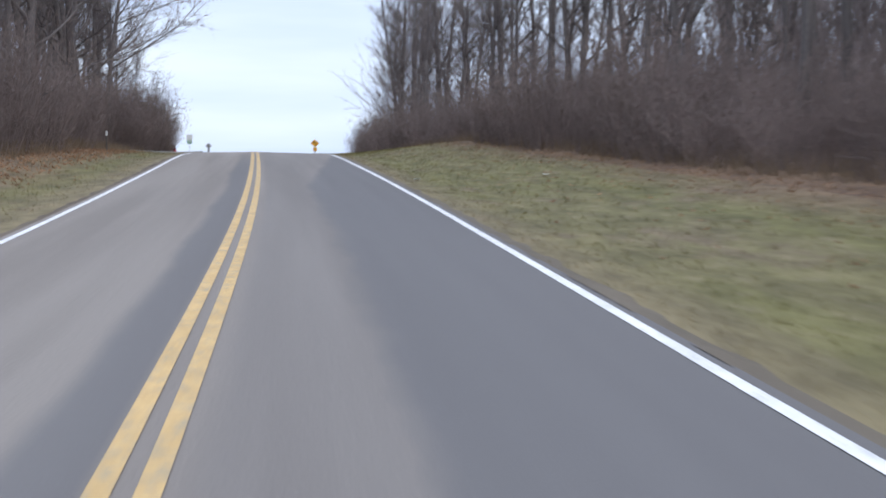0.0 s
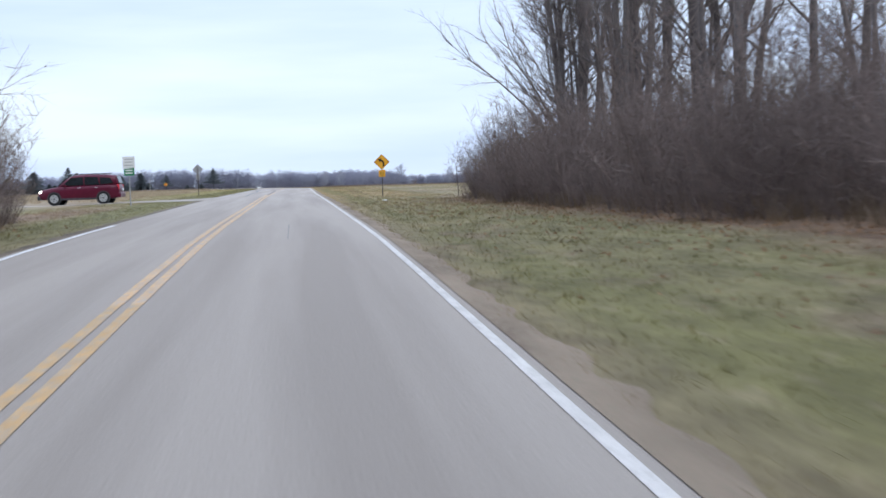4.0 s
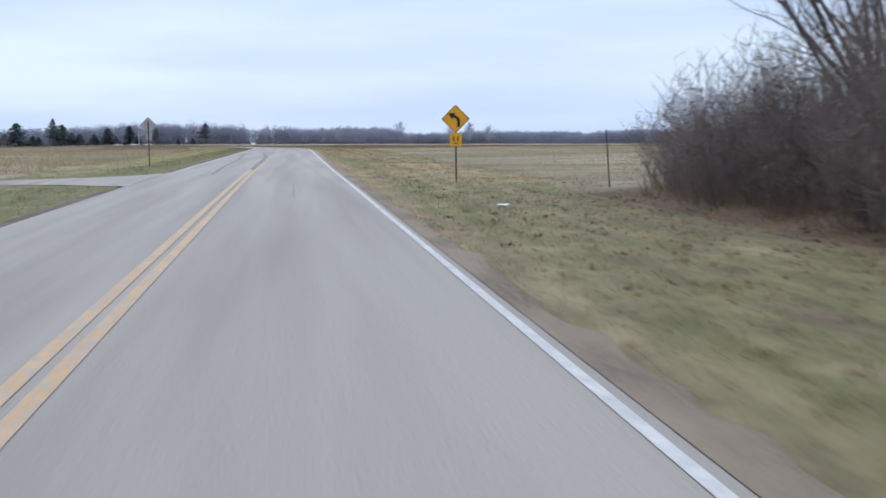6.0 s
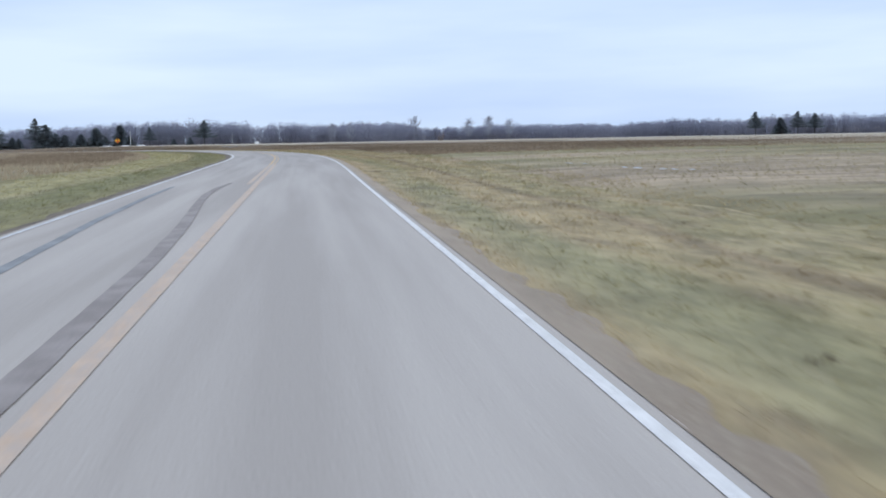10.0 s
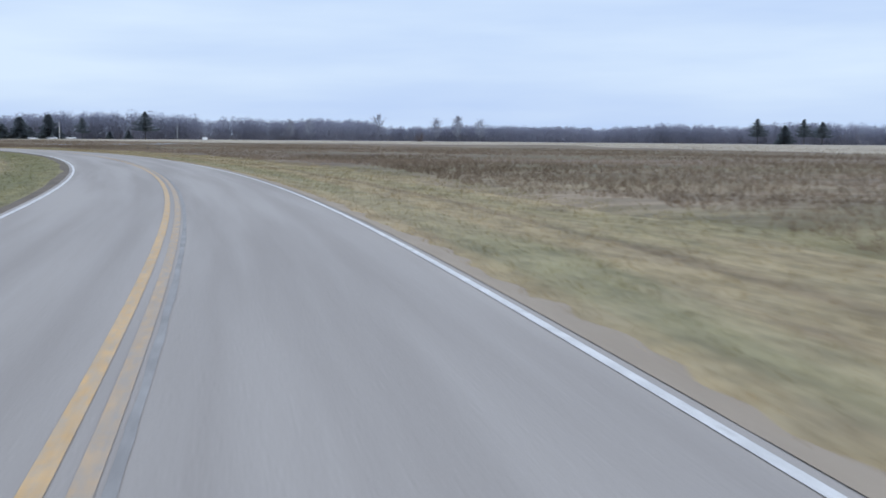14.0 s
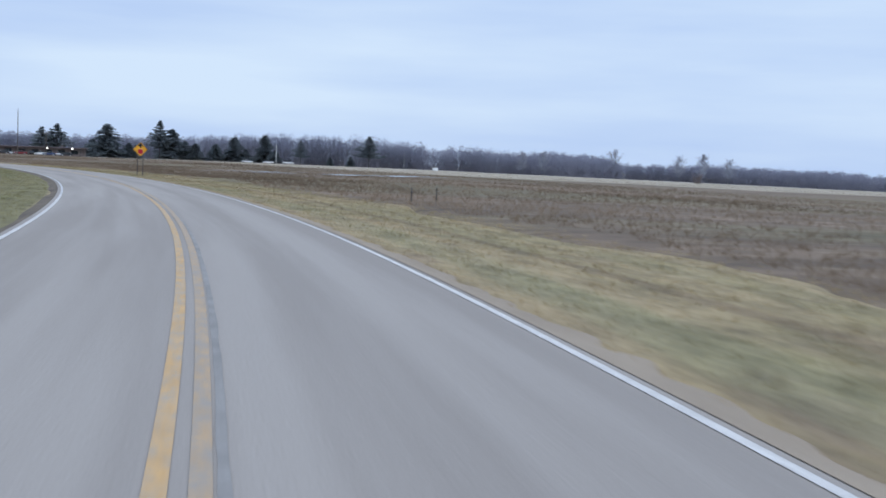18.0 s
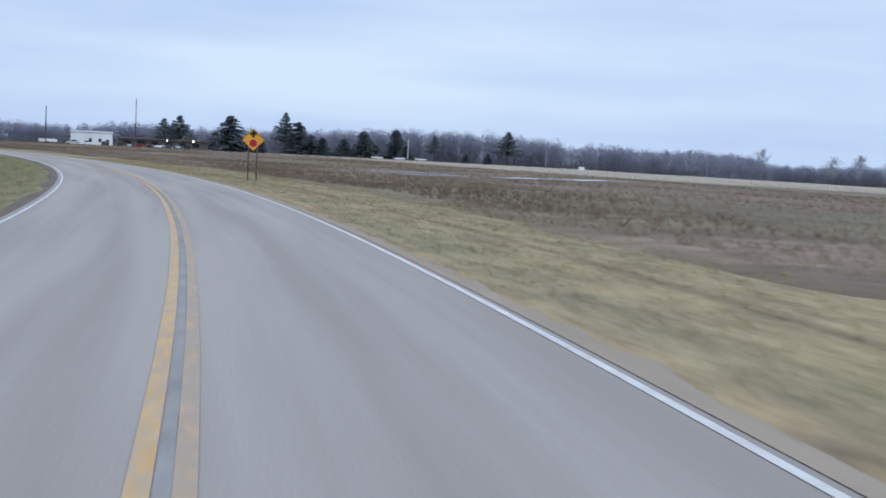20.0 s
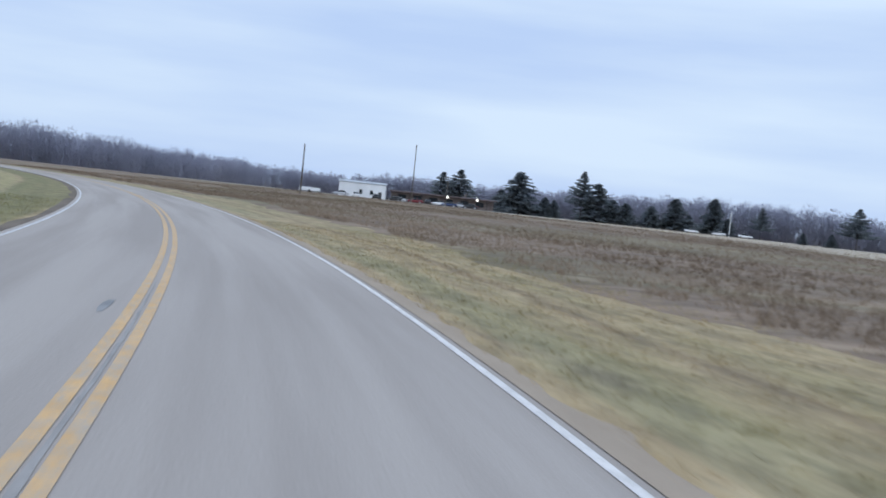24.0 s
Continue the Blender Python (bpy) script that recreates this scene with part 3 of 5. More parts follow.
def shoulder_z(s, lat, x, y):
    edge = np.where(lat > 0, RIGHT_EDGE, LEFT_EDGE)
    out = np.abs(lat) - np.abs(edge)
    hill = 0.22 * (1 - step(56, 84, s))
    return land(s, lat, x, y) + 0.008 - 0.06 * (out < -0.05) - 0.06 * step(0.12, 0.5, out + hill + 0.1 * bumps(s, s * 0.4, 1.6) + 0.16 * bumps(s * 1.3, s * 0.7, 0.4))


tagged(new("shoulder_right", ribbon("shoulder", [3.5, 3.6, 3.75, 3.85, 3.95, 4.05, 4.2, 4.5], -56, 640, 0.25, shoulder_z, DIRT)), "narrow brown dirt shoulder beside the asphalt", "shoulder", kind="structure")
for a, b in ((-56, 135.5), (148.5, 226)):
    tagged(new("shoulder_left", ribbon("shoulder", [-3.62, -3.52, -3.42, -3.32, -3.24, -3.15], a, b, 0.25, shoulder_z, SOIL)), "thin dark soil edge beside the asphalt", "shoulder", kind="structure")


def bank_z(s, lat, x, y):
    out = np.abs(lat) - np.abs(LEFT_EDGE)
    return land(s, lat, x, y) + 0.008 - 0.06 * (out < -0.05) - 0.07 * step(0.15, 0.5, out + 0.2 * bumps(s, s * 0.4, 2.0))


tagged(new("shoulder_left_bend", ribbon("shoulder", [-4.8, -4.5, -4.2, -3.95, -3.75, -3.5, -3.28, -3.18], 226, 640, 0.5, bank_z, SOIL)), "bare dark brown soil inside the bend", "shoulder", kind="structure")


def stripe(name, lat, wide, s0, s1, material, lift_by, label):
    ob = new(name, ribbon(name, [lat - wide / 2, lat, lat + wide / 2], s0, s1, 1.0, on_road, material, lift_by))
    return tagged(ob, label, "road marking", kind="structure")


stripe("edge_line_right", RIGHT_LINE, 0.115, -56, 64, WHITE, 0.006, "bright white edge line painted on dark asphalt")
stripe("edge_line_right", RIGHT_LINE, 0.098, 64, 640, OLD_WHITE, 0.006, "worn white edge line painted on asphalt")
for a, b, wide, paint in ((-56, 102, 0.11, WHITE), (150, 215, 0.07, THIN_WHITE), (215, 362, 0.095, OLD_WHITE), (362, 640, 0.075, THIN_WHITE)):
    stripe("edge_line_left", LEFT_LINE, wide, a, b, paint, 0.006, "worn white edge line painted on asphalt")
for a, b, lat, wide, paint, label in (
        (-56, 60, -0.1, 0.115, YELLOW, "crisp yellow centre line painted on asphalt"), (-56, 60, 0.11, 0.115, YELLOW, "crisp yellow centre line painted on asphalt"),
        (60, 82, -0.1, 0.115, ORANGE, "worn yellow centre line painted on asphalt"), (60, 82, 0.11, 0.115, ORANGE, "worn yellow centre line painted on asphalt"),
        (82, 163, -0.1, 0.13, FADED, "faded yellow centre line on pale asphalt"), (82, 154, 0.11, 0.13, FADED, "faded yellow centre line on pale asphalt"),
        (154, 162, 0.135, 0.16, FADED, "faded yellow centre line on pale asphalt"), (162, 226, 0.135, 0.16, GHOST, "yellow centre line nearly worn off the asphalt"),
        (204, 226, -0.1, 0.13, GHOST, "yellow centre line nearly worn off the asphalt"),
        (226, 640, -0.1, 0.115, ORANGE, "worn yellow centre line painted on asphalt"),
        (226, 396, 0.105, 0.11, WORN, "yellow centre line worn down to brown asphalt"), (396, 640, 0.105, 0.11, ORANGE, "worn yellow centre line painted on asphalt")):
    stripe("centre_line", lat, wide, a, b, paint, 0.007, label)


# ---- surfaces laid on the road: patch, tar, tyre marks ----
def strip(name, run, material, label, lift_by=0.005, fray=0.05):
    """A strip on the road from rows of s, left side, right side."""
    ss = np.arange(run[0][0], run[-1][0] + 0.2, 0.4)
    a = np.interp(ss, [r[0] for r in run], [r[1] for r in run])
    b = np.interp(ss, [r[0] for r in run], [r[2] for r in run])
    ra = np.array([noise.noise((v * 0.9, 3.1, 7.7)) + 0.6 * noise.noise((v * 4.0, 1.1, 2.7)) for v in ss]) * fray
    rb = np.array([noise.noise((v * 0.9, 9.1, 1.7)) + 0.6 * noise.noise((v * 4.0, 5.1, 6.7)) for v in ss]) * fray
    S, L = np.stack([ss, ss, ss], 1), np.stack([a + ra, (a + b) / 2, np.minimum(b + rb, RIGHT_EDGE - 0.005)], 1)
    x, y = plan(S.ravel(), L.ravel())
    z = road_z(S.ravel(), L.ravel()) + lift_by
    faces = [(i * 3 + j, i * 3 + j + 1, i * 3 + j + 4, i * 3 + j + 3) for i in range(len(ss) - 1) for j in range(2)]
    ob = new(name, mesh_of(name, np.stack([x, y, z], 1).tolist(), faces, material, np.stack([L.ravel(), S.ravel()], 1)))
    return tagged(ob, label, "road patch", kind="structure")


strip("tyre_mark", [(150, -0.14, 0.05), (156, -0.18, 0.055), (162, -0.22, 0.045), (166, -0.19, 0.02), (170, -0.23, -0.01), (175, -0.3, -0.06), (183, -0.38, -0.16), (188, -0.54, -0.32), (194, -0.83, -0.63), (198, -0.98, -0.78), (202, -0.95, -0.78), (205, -0.75, -0.62)], BROWN_MARK, "dark brown curving tyre mark over faded centre lines", 0.0085, 0.012)
strip("tyre_mark", [(145, -1.4, -1.3), (148, -1.45, -1.29), (151, -1.54, -1.38), (157, -1.65, -1.48), (174, -1.8, -1.64), (182, -2.0, -1.82), (190, -2.28, -2.1), (198, -2.42, -2.24), (204, -2.38, -2.26)], MARK, "dark curving tyre mark on pale asphalt", 0.0045, 0.008)
strip("tar_seam", [(92, 1.61, 1.635), (98, 1.6, 1.635)], SEAM, "thin dark tar seam in the lane", 0.005, 0.01)
strip("tar_seam", [(128, 1.61, 1.65), (134, 1.605, 1.655), (137, 1.63, 1.65)], SEAM, "thin dark tar seam in the lane", 0.005, 0.01)
strip("tar_seam", [(222, 0.18, 0.21), (250, 0.2, 0.265), (300, 0.2, 0.265), (345, 0.17, 0.23), (362, -0.03, 0.05), (425, -0.03, 0.04), (446, -0.005, 0.015)], SEAM, "dark sealed seam beside the yellow lines", 0.0045, 0.012)
strip("oil_stain", [(152.3, 2.02, 2.14), (153.2, 2.08, 2.22), (154.2, 2.2, 2.32)], SEAM, "small dark stain on the asphalt", 0.0045, 0.04)
strip("oil_stain", [(441.9, -0.41, -0.36), (442.5, -0.43, -0.31), (443.1, -0.38, -0.31)], MARK, "small dark stain on the asphalt", 0.0045, 0.02)


def side_way(name, s0, reach, wide, flare, proud, material, label, category):
    """A way that leaves the road to its left, level with the asphalt at its mouth."""
    us = np.concatenate([np.linspace(0, 7, 15), np.linspace(9, reach, 40)])
    vs = np.linspace(-1, 1, 7)
    verts = []
    for u in us:
        half = wide / 2 + flare * max(0.0, 1 - u / 5.0) ** 2
        for v in vs:
            sv, lv = s0 + v * half, LEFT_EDGE + 0.03 - u
            x, y = plan(sv, lv)
            z = float(land(np.array([sv]), np.array([lv]), np.array([float(x)]), np.array([float(y)]))[0]) + proud - 1.3 * proud * abs(v) ** 4
            verts.append((float(x), float(y), z))
    k = len(vs)
    faces = [(i * k + j, i * k + j + 1, (i + 1) * k + j + 1, (i + 1) * k + j) for i in range(len(us) - 1) for j in range(k - 1)]
    ob = new(name, mesh_of(name, verts, faces, material, [(v[0], v[1]) for v in verts], True))
    return tagged(ob, label, category, kind="structure")


side_way("side_road", 142.3, 180, 4.6, 4.0, 0.012, ASPHALT, "pale grey side road joining the main road", "road")
side_way("driveway", 79.0, 40, 4.0, 1.8, 0.075, GRAVEL, "pale gravel driveway between bare trees", "driveway")


# ---- trees, scrub, grass ----
def tube(verts, faces, points, radii, sides):
    base = len(verts)
    prev = None
    for i, (p, r) in enumerate(zip(points, radii)):
        d = (points[min(i + 1, len(points) - 1)] - points[max(i - 1, 0)]).normalized()
        side = d.orthogonal().normalized() if prev is None else (prev - d * prev.dot(d)).normalized()
        prev = side
        up = d.cross(side)
        for k in range(sides):
            a = 2 * math.pi * k / sides
            verts.append(tuple(p + (side * math.cos(a) + up * math.sin(a)) * r))
    for i in range(len(points) - 1):
        for k in range(sides):
            a, b = base + i * sides + k, base + i * sides + (k + 1) % sides
            faces.append((a, b, b + sides, a + sides))


def sliver(verts, faces, p, d, length, wide, rng):
    side = d.cross(Vector((rng.uniform(-1, 1), rng.uniform(-1, 1), rng.uniform(-1, 1))))
    side = side.normalized() * wide if side.length > 1e-4 else Vector((wide, 0, 0))
    b = len(verts)
    verts.extend([tuple(p - side), tuple(p + side), tuple(p + d * length)])
    faces.append((b, b + 1, b + 2))


def bent(rng, start, way, length, n, wander, lift):
    pts, d = [start.copy()], way.normalized()
    for _ in range(n):
        d = (d + Vector((rng.uniform(-1, 1), rng.uniform(-1, 1), rng.uniform(-1, 1))) * wander + Vector((0, 0, lift))).normalized()
        pts.append(pts[-1] + d * (length / n))
    return pts


def bare_tree(rng, tall, clear, spread_by, twigs, stout=1.0, fine=0.01, leafage=None, low=False):
    """Meshes of a leafless tree: trunk with limbs, and the crown of branches and twigs."""
    tv, tf, cv, cf = [], [], [], []
    trunk = bent(rng, Vector((0, 0, -0.3)), Vector((rng.uniform(-0.06, 0.06), rng.uniform(-0.06, 0.06), 1)), tall, 10, 0.06, 0.02)
    r0 = tall * rng.uniform(0.0075, 0.0105) * stout
    tube(tv, tf, trunk, [r0 * 1.35] + [r0 * (1 - 0.85 * (i + 1) / 11) for i in range(10)], 6)
    for i in range(2, 11):
        rel = i / 10
        if rel < clear:
            continue
        for _ in range(3 if rel > 0.45 else 2):
            a = rng.uniform(0, 2 * math.pi)
            steep = rng.uniform(0.35, 1.0) + rel * 0.9
            steep = steep * 0.4 - 0.05 if low else steep
            way = Vector((math.cos(a), math.sin(a), steep))
            lim = tall * spread_by * rng.uniform(0.55, 1.0) * (1.1 - 0.75 * rel)
            limb = bent(rng, trunk[i] - (trunk[i] - trunk[i - 1]) * rng.random(), way, lim, 5, 0.17, 0.04)
            rl = r0 * (1 - 0.8 * rel) * 0.5
            tube(tv, tf, limb, [rl, rl * 0.8, rl * 0.6, rl * 0.42, rl * 0.28, rl * 0.12], 4)
            for j in range(1, 6):
                for _ in range(2):
                    w = (limb[j] - limb[j - 1]).normalized() + Vector((rng.uniform(-1, 1), rng.uniform(-1, 1), rng.uniform(-0.5, 0.9))) * 0.85
                    br = bent(rng, limb[j], w, lim * rng.uniform(0.22, 0.42), 3, 0.2, 0.04)
                    tube(cv, cf, br, [rl * 0.3, rl * 0.22, rl * 0.14, 0.004], 3)
                    for q in range(1, 4):
                        for _ in range(twigs):
                            dd = ((br[q] - br[q - 1]).normalized() + Vector((rng.uniform(-1, 1), rng.uniform(-1, 1), rng.uniform(-0.7, 0.8))) * 0.8).normalized()
                            sliver(cv, cf, br[q], dd, rng.uniform(0.4, 1.1), fine, rng)
    return mesh_of("trunk", tv, tf, leafage or BARK, None, True), mesh_of("crown", cv, cf, leafage or TWIG)


def scrub(rng, tall, stems, wide, dome=False):
    """Meshes of a leafless shrub: its stems, and its twigs."""
    v, f, tv, tf = [], [], [], []
    for _ in range(stems):
        a, d = rng.uniform(0, 2 * math.pi), wide * math.sqrt(rng.random())
        lean = rng.uniform(0.05, 0.5)
        h = tall * rng.uniform(0.45, 1.0)
        if dome:
            h, lean = tall * (0.3 + 0.7 * math.sqrt(max(0.0, 1 - (d / wide) ** 2))) * rng.uniform(0.8, 1.0), 0.1 + 0.5 * d / wide
        st = bent(rng, Vector((d * math.cos(a), d * math.sin(a), -0.1)), Vector((math.cos(a) * lean, math.sin(a) * lean, 1)), h, 5, 0.14, 0.0)
        tube(tv, tf, st, [0.016, 0.013, 0.010, 0.008, 0.005, 0.003], 3)
        for j in range(1, 6):
            for _ in range(6):
                dd = Vector((rng.uniform(-1, 1), rng.uniform(-1, 1), rng.uniform(0.0, 1.4))).normalized()
                p = st[j] - (st[j] - st[j - 1]) * rng.random()
                ln = rng.uniform(0.3, 0.85)
                sliver(v, f, p, dd, ln, 0.008, rng)
                sliver(v, f, p + dd * ln * 0.4, (dd + Vector((rng.uniform(-1, 1), rng.uniform(-1, 1), rng.uniform(-0.6, 1))) * 0.7).normalized(), ln * 0.7, 0.006, rng)
    return mesh_of("base", tv, tf, SCRUB), mesh_of("crown", v, f, SCRUB)


rng = random.Random(11)
TREES = [bare_tree(rng, tall, clear, wide, tw, 1.25 if tall > 16 else 1.0) for tall, clear, wide, tw in
         ((18, 0.36, 0.27, 3), (20, 0.42, 0.25, 3), (16, 0.28, 0.30, 3), (14, 0.2, 0.34, 3), (21, 0.38, 0.26, 3), (17, 0.26, 0.28, 3))]
EDGE_TREES = [bare_tree(rng, 12, 0.15, 0.52, 4, 1.2, 0.006), bare_tree(rng, 14, 0.15, 0.5, 4, 1.2, 0.006), bare_tree(rng, 19, 0.2, 0.48, 4, 1.6, 0.007), bare_tree(rng, 14, 0.34, 0.72, 8, 1.7, 0.007, None, True)]
FAR_TREES = [bare_tree(rng, 10, 0.2, 0.62, 6, 1.0, 0.028, HAZED_TWIG), bare_tree(rng, 10, 0.2, 0.78, 6, 1.0, 0.028, HAZED_TWIG)]
SCRUBS = [scrub(rng, h, n, w) for h, n, w in ((3.0, 50, 1.5), (3.8, 62, 1.8), (2.1, 46, 1.3), (4.8, 66, 2.0))]
ROUND_SCRUB = scrub(rng, 5.0, 170, 2.9, True)


def place_tree(meshes, x, y, scale, turn, label, group):
    z = float(height(np.array([x]), np.array([y]))[0])
    t = thing("bare_tree", label, "tree", group, m=Matrix.Translation((x, y, z)) @ Matrix.Rotation(turn, 4, "Z") @ Matrix.Diagonal((scale, scale, scale, 1)))
    part("trunk", meshes[0], None, t)
    part("crown", meshes[1], None, t, "fine leafless twigs")
    return t


def place_scrub(meshes, x, y, scale, turn, group):
    z = float(height(np.array([x]), np.array([y]))[0])
    t = thing("shrub", "tangled leafless brown shrub at the wood's edge", "shrub", group,
              m=Matrix.Translation((x, y, z)) @ Matrix.Rotation(turn, 4, "Z") @ Matrix.Diagonal((scale, scale, scale * rng.uniform(0.85, 1.15), 1)))
    part("base", meshes[0], None, t)
    part("crown", meshes[1], None, t)
    return t


# the wood to the right of the road, and its scrubby edge
for i in range(150):
    s = rng.uniform(4, 122) if i < 128 else rng.uniform(112, 123.5)
    lat = 13.8 + (24 if s < 84 else 13) * rng.random() ** 1.4
    if 86 < s < 112 and rng.random() < 0.68:
        continue
    x, y = plan(s, lat)
    kind, size, turn = TREES[rng.randrange(6)], rng.uniform(0.75, 1.15), rng.uniform(0, 6.3)
    if s > 106 and i % 2:  # the wood opens towards its end
        continue
    place_tree(kind, float(x), float(y), size, turn, "tall leafless grey-brown tree in a dense wood", "wood right of the road")
for i in range(240):
    s = rng.uniform(0, 132)
    lat = 11.3 + 12 * rng.random() ** 1.6
    low = max(0.0, (s - 118) / 14)
    x, y = plan(s, lat)
    kind, size, turn = SCRUBS[rng.choice((0, 1, 2, 3)) if low == 0 else rng.choice((0, 2, 1))], rng.uniform(0.75, 1.2) * (1 - 0.3 * low), rng.uniform(0, 6.3)
    if s > 120 and lat < 16.5:  # fine-twigged round bushes stand here
        rng.random()
        continue
    place_scrub(kind, float(x), float(y), size, turn, "scrub right of the road")
for s, lat, k, sc in ((119, 13.6, 1, 0.7), (112, 13.5, 0, 1.0), (100, 13, 1, 0.95), (84, 13, 0, 1.0), (66, 13.5, 1, 1.0)):
    x, y = plan(s, lat)
    place_tree(EDGE_TREES[k], float(x), float(y), sc, rng.uniform(0, 6.3), "spreading leafless tree at the wood's edge", "wood right of the road")
# the wood to the left
for i in range(98):
    s = rng.uniform(18, 104)
    lat = -10.8 - 24 * rng.random() ** 1.3
    if abs(s - 79) < 4:
        s += 9
    x, y = plan(s, lat)
    place_tree(TREES[rng.randrange(6)], float(x), float(y), rng.uniform(0.8, 1.15), rng.uniform(0, 6.3), "tall leafless grey-brown tree in a dense wood", "wood left of the road")
for s, lat, k, sc, turn in ((71, -9.6, 2, 1.0, 0.4), (88, -9.8, 0, 1.05, 2.0), (56, -9.5, 2, 0.95, 3.1), (97, -10, 1, 0.85, 4.0), (66, -10.5, 2, 1.05, 5.0), (102, -9.6, 0, 0.8, 1.0), (73, -9.4, 3, 0.95, 0.3), (85.5, -9.6, 3, 1.1, 2.4), (92, -10, 3, 0.95, 4.4), (70, -9.8, 3, 1.1, 5.2)):
    x, y = plan(s, lat)
    place_tree(EDGE_TREES[k], float(x), float(y), sc, turn, "spreading leafless tree at the wood's edge", "wood left of the road")
for i in range(110):
    s = rng.uniform(34, 108)
    if abs(s - 79) < 4:
        s += 11
    lat = -9.0 - 10 * rng.random() ** 1.5
    if s > 100:
        lat -= 1.0
    x, y = plan(s, lat)
    place_scrub(SCRUBS[rng.randrange(4)], float(x), float(y), rng.uniform(0.75, 1.15), rng.uniform(0, 6.3), "scrub left of the road")


for s, lat, sc in ((87, -9.4, 1.15), (90.5, -9.8, 1.25), (94, -9.6, 1.2), (98, -9.2, 1.15), (102, -8.9, 1.1), (105, -8.6, 0.95), (107.5, -8.4, 0.7), (95, -9.0, 1.2), (99.5, -9.8, 1.3), (103, -9.4, 1.15), (91, -9.0, 1.2), (96.5, -8.4, 1.0), (46, -9.6, 1.1), (53, -9.8, 1.2), (60, -9.4, 1.1), (68, -9.8, 1.2)):
    x, y = plan(s, lat)
    place_scrub(SCRUBS[3], float(x), float(y), sc, s, "scrub left of the road")


for s, lat, sc in ((88, -10.2, 1.1), (94, -10, 1.15), (99.5, -9.8, 1.1), (104, -9.3, 0.9), (107.5, -8.8, 0.65)):
    x, y = plan(s, lat)
    place_scrub(ROUND_SCRUB, float(x), float(y), sc, s, "scrub left of the road")
for s, lat, sc in ((126, 13.2, 0.82), (121, 13.6, 0.98), (116, 13.2, 1.0), (130.5, 12.9, 0.62), (133.5, 13.8, 0.42), (131.5, 15, 0.66), (123.5, 12.6, 0.62), (118.5, 12.4, 0.7), (128.5, 14.6, 0.6), (124, 15.8, 0.8), (112, 12.6, 0.75), (107, 12.4, 0.8), (128.4, 12.2, 0.45), (125, 12.1, 0.74)):
    x, y = plan(s, lat)
    place_scrub(ROUND_SCRUB, float(x), float(y), sc, s, "scrub right of the road")


# old thick-stemmed trees among the slender ones left of the road
old = random.Random(31)
STOUT_TREES = [bare_tree(old, 21, 0.3, 0.3, 3, 2.3, 0.008), bare_tree(old, 19, 0.26, 0.34, 3, 2.1, 0.008)]
for s, lat, k, turn in ((62, -16, 0, 0.3), (68.5, -14.2, 1, 1.9), (73.5, -12.6, 0, 3.7), (84, -12.4, 1, 5.1), (58, -12.8, 1, 2.6), (92, -13.2, 0, 4.4)):
    x, y = plan(s, lat)
    place_tree(STOUT_TREES[k], float(x), float(y), 1.0, turn, "old thick-trunked leafless tree in a dense wood", "wood left of the road")


# the open end of the right wood: clean dark trunks, and stems that arch out over the scrub
def arching_tree(rng, stems):
    """Meshes of a leafless tree with several stems that lean out to one side."""
    tv, tf, cv, cf = [], [], [], []
    for _ in range(stems):
        out = rng.uniform(0.15, 0.55)
        stem = bent(rng, Vector((rng.uniform(-0.5, 0.5), rng.uniform(-0.5, 0.5), -0.2)), Vector((-out, rng.uniform(-0.35, 0.35), 1)), rng.uniform(8, 12), 9, 0.15, 0.05)
        r0 = rng.uniform(0.07, 0.12)
        tube(tv, tf, stem, [r0 * (1 - 0.095 * j) for j in range(10)], 5)
        for j in range(3, 10):
            for side in (-0.4, 0.4):
                way = (stem[j] - stem[j - 1]).normalized() + Vector((rng.uniform(-1.2, 0.5), side + rng.uniform(-0.5, 0.5), rng.uniform(-0.2, 0.7)))
                limb = bent(rng, stem[j], way, rng.uniform(1.4, 3.4), 5, 0.26, 0.03)
                tube(cv, cf, limb, [r0 * 0.3, r0 * 0.24, r0 * 0.18, r0 * 0.12, r0 * 0.08, 0.004], 3)
                for q in range(1, 6):
                    for _ in range(3):
                        dd = ((limb[q] - limb[q - 1]).normalized() + Vector((rng.uniform(-1, 1), rng.uniform(-1, 1), rng.uniform(-0.6, 0.8))) * 0.8).normalized()
                        sliver(cv, cf, limb[q], dd, rng.uniform(0.3, 1.0), 0.005, rng)
    return mesh_of("trunk", tv, tf, BARK, None, True), mesh_of("crown", cv, cf, TWIG)


CLEAN_TREES = [bare_tree(old, 20, 0.36, 0.26, 3, 1.3, 0.007), bare_tree(old, 18, 0.4, 0.28, 3, 1.1, 0.007), bare_tree(old, 21, 0.3, 0.3, 3, 1.75, 0.007)]
for s, lat, k, turn in ((124, 14.8, 0, 0.3), (127.5, 16.3, 0, 1.7), (129.6, 17.6, 1, 2.9), (128.8, 18.6, 1, 4.2), (119.4, 17.1, 2, 5.5), (123.9, 19.4, 2, 0.9), (126, 22, 2, 3.3), (116, 20.5, 0, 2.2), (112.5, 17.4, 2, 4.9), (109, 22, 0, 1.1)):
    x, y = plan(s, lat)
    place_tree(CLEAN_TREES[k], float(x), float(y), 1.0, turn, "tall clean-stemmed leafless tree at the open end of a wood", "wood right of the road")
for s, lat, n, turn in ((127.5, 16.6, 6, 0.1), (130.5, 18.0, 4, 5.9)):
    x, y = plan(s, lat)
    place_tree(arching_tree(old, n), float(x), float(y), 0.95, turn, "leafless tree with stems arching out over scrub", "wood right of the road")


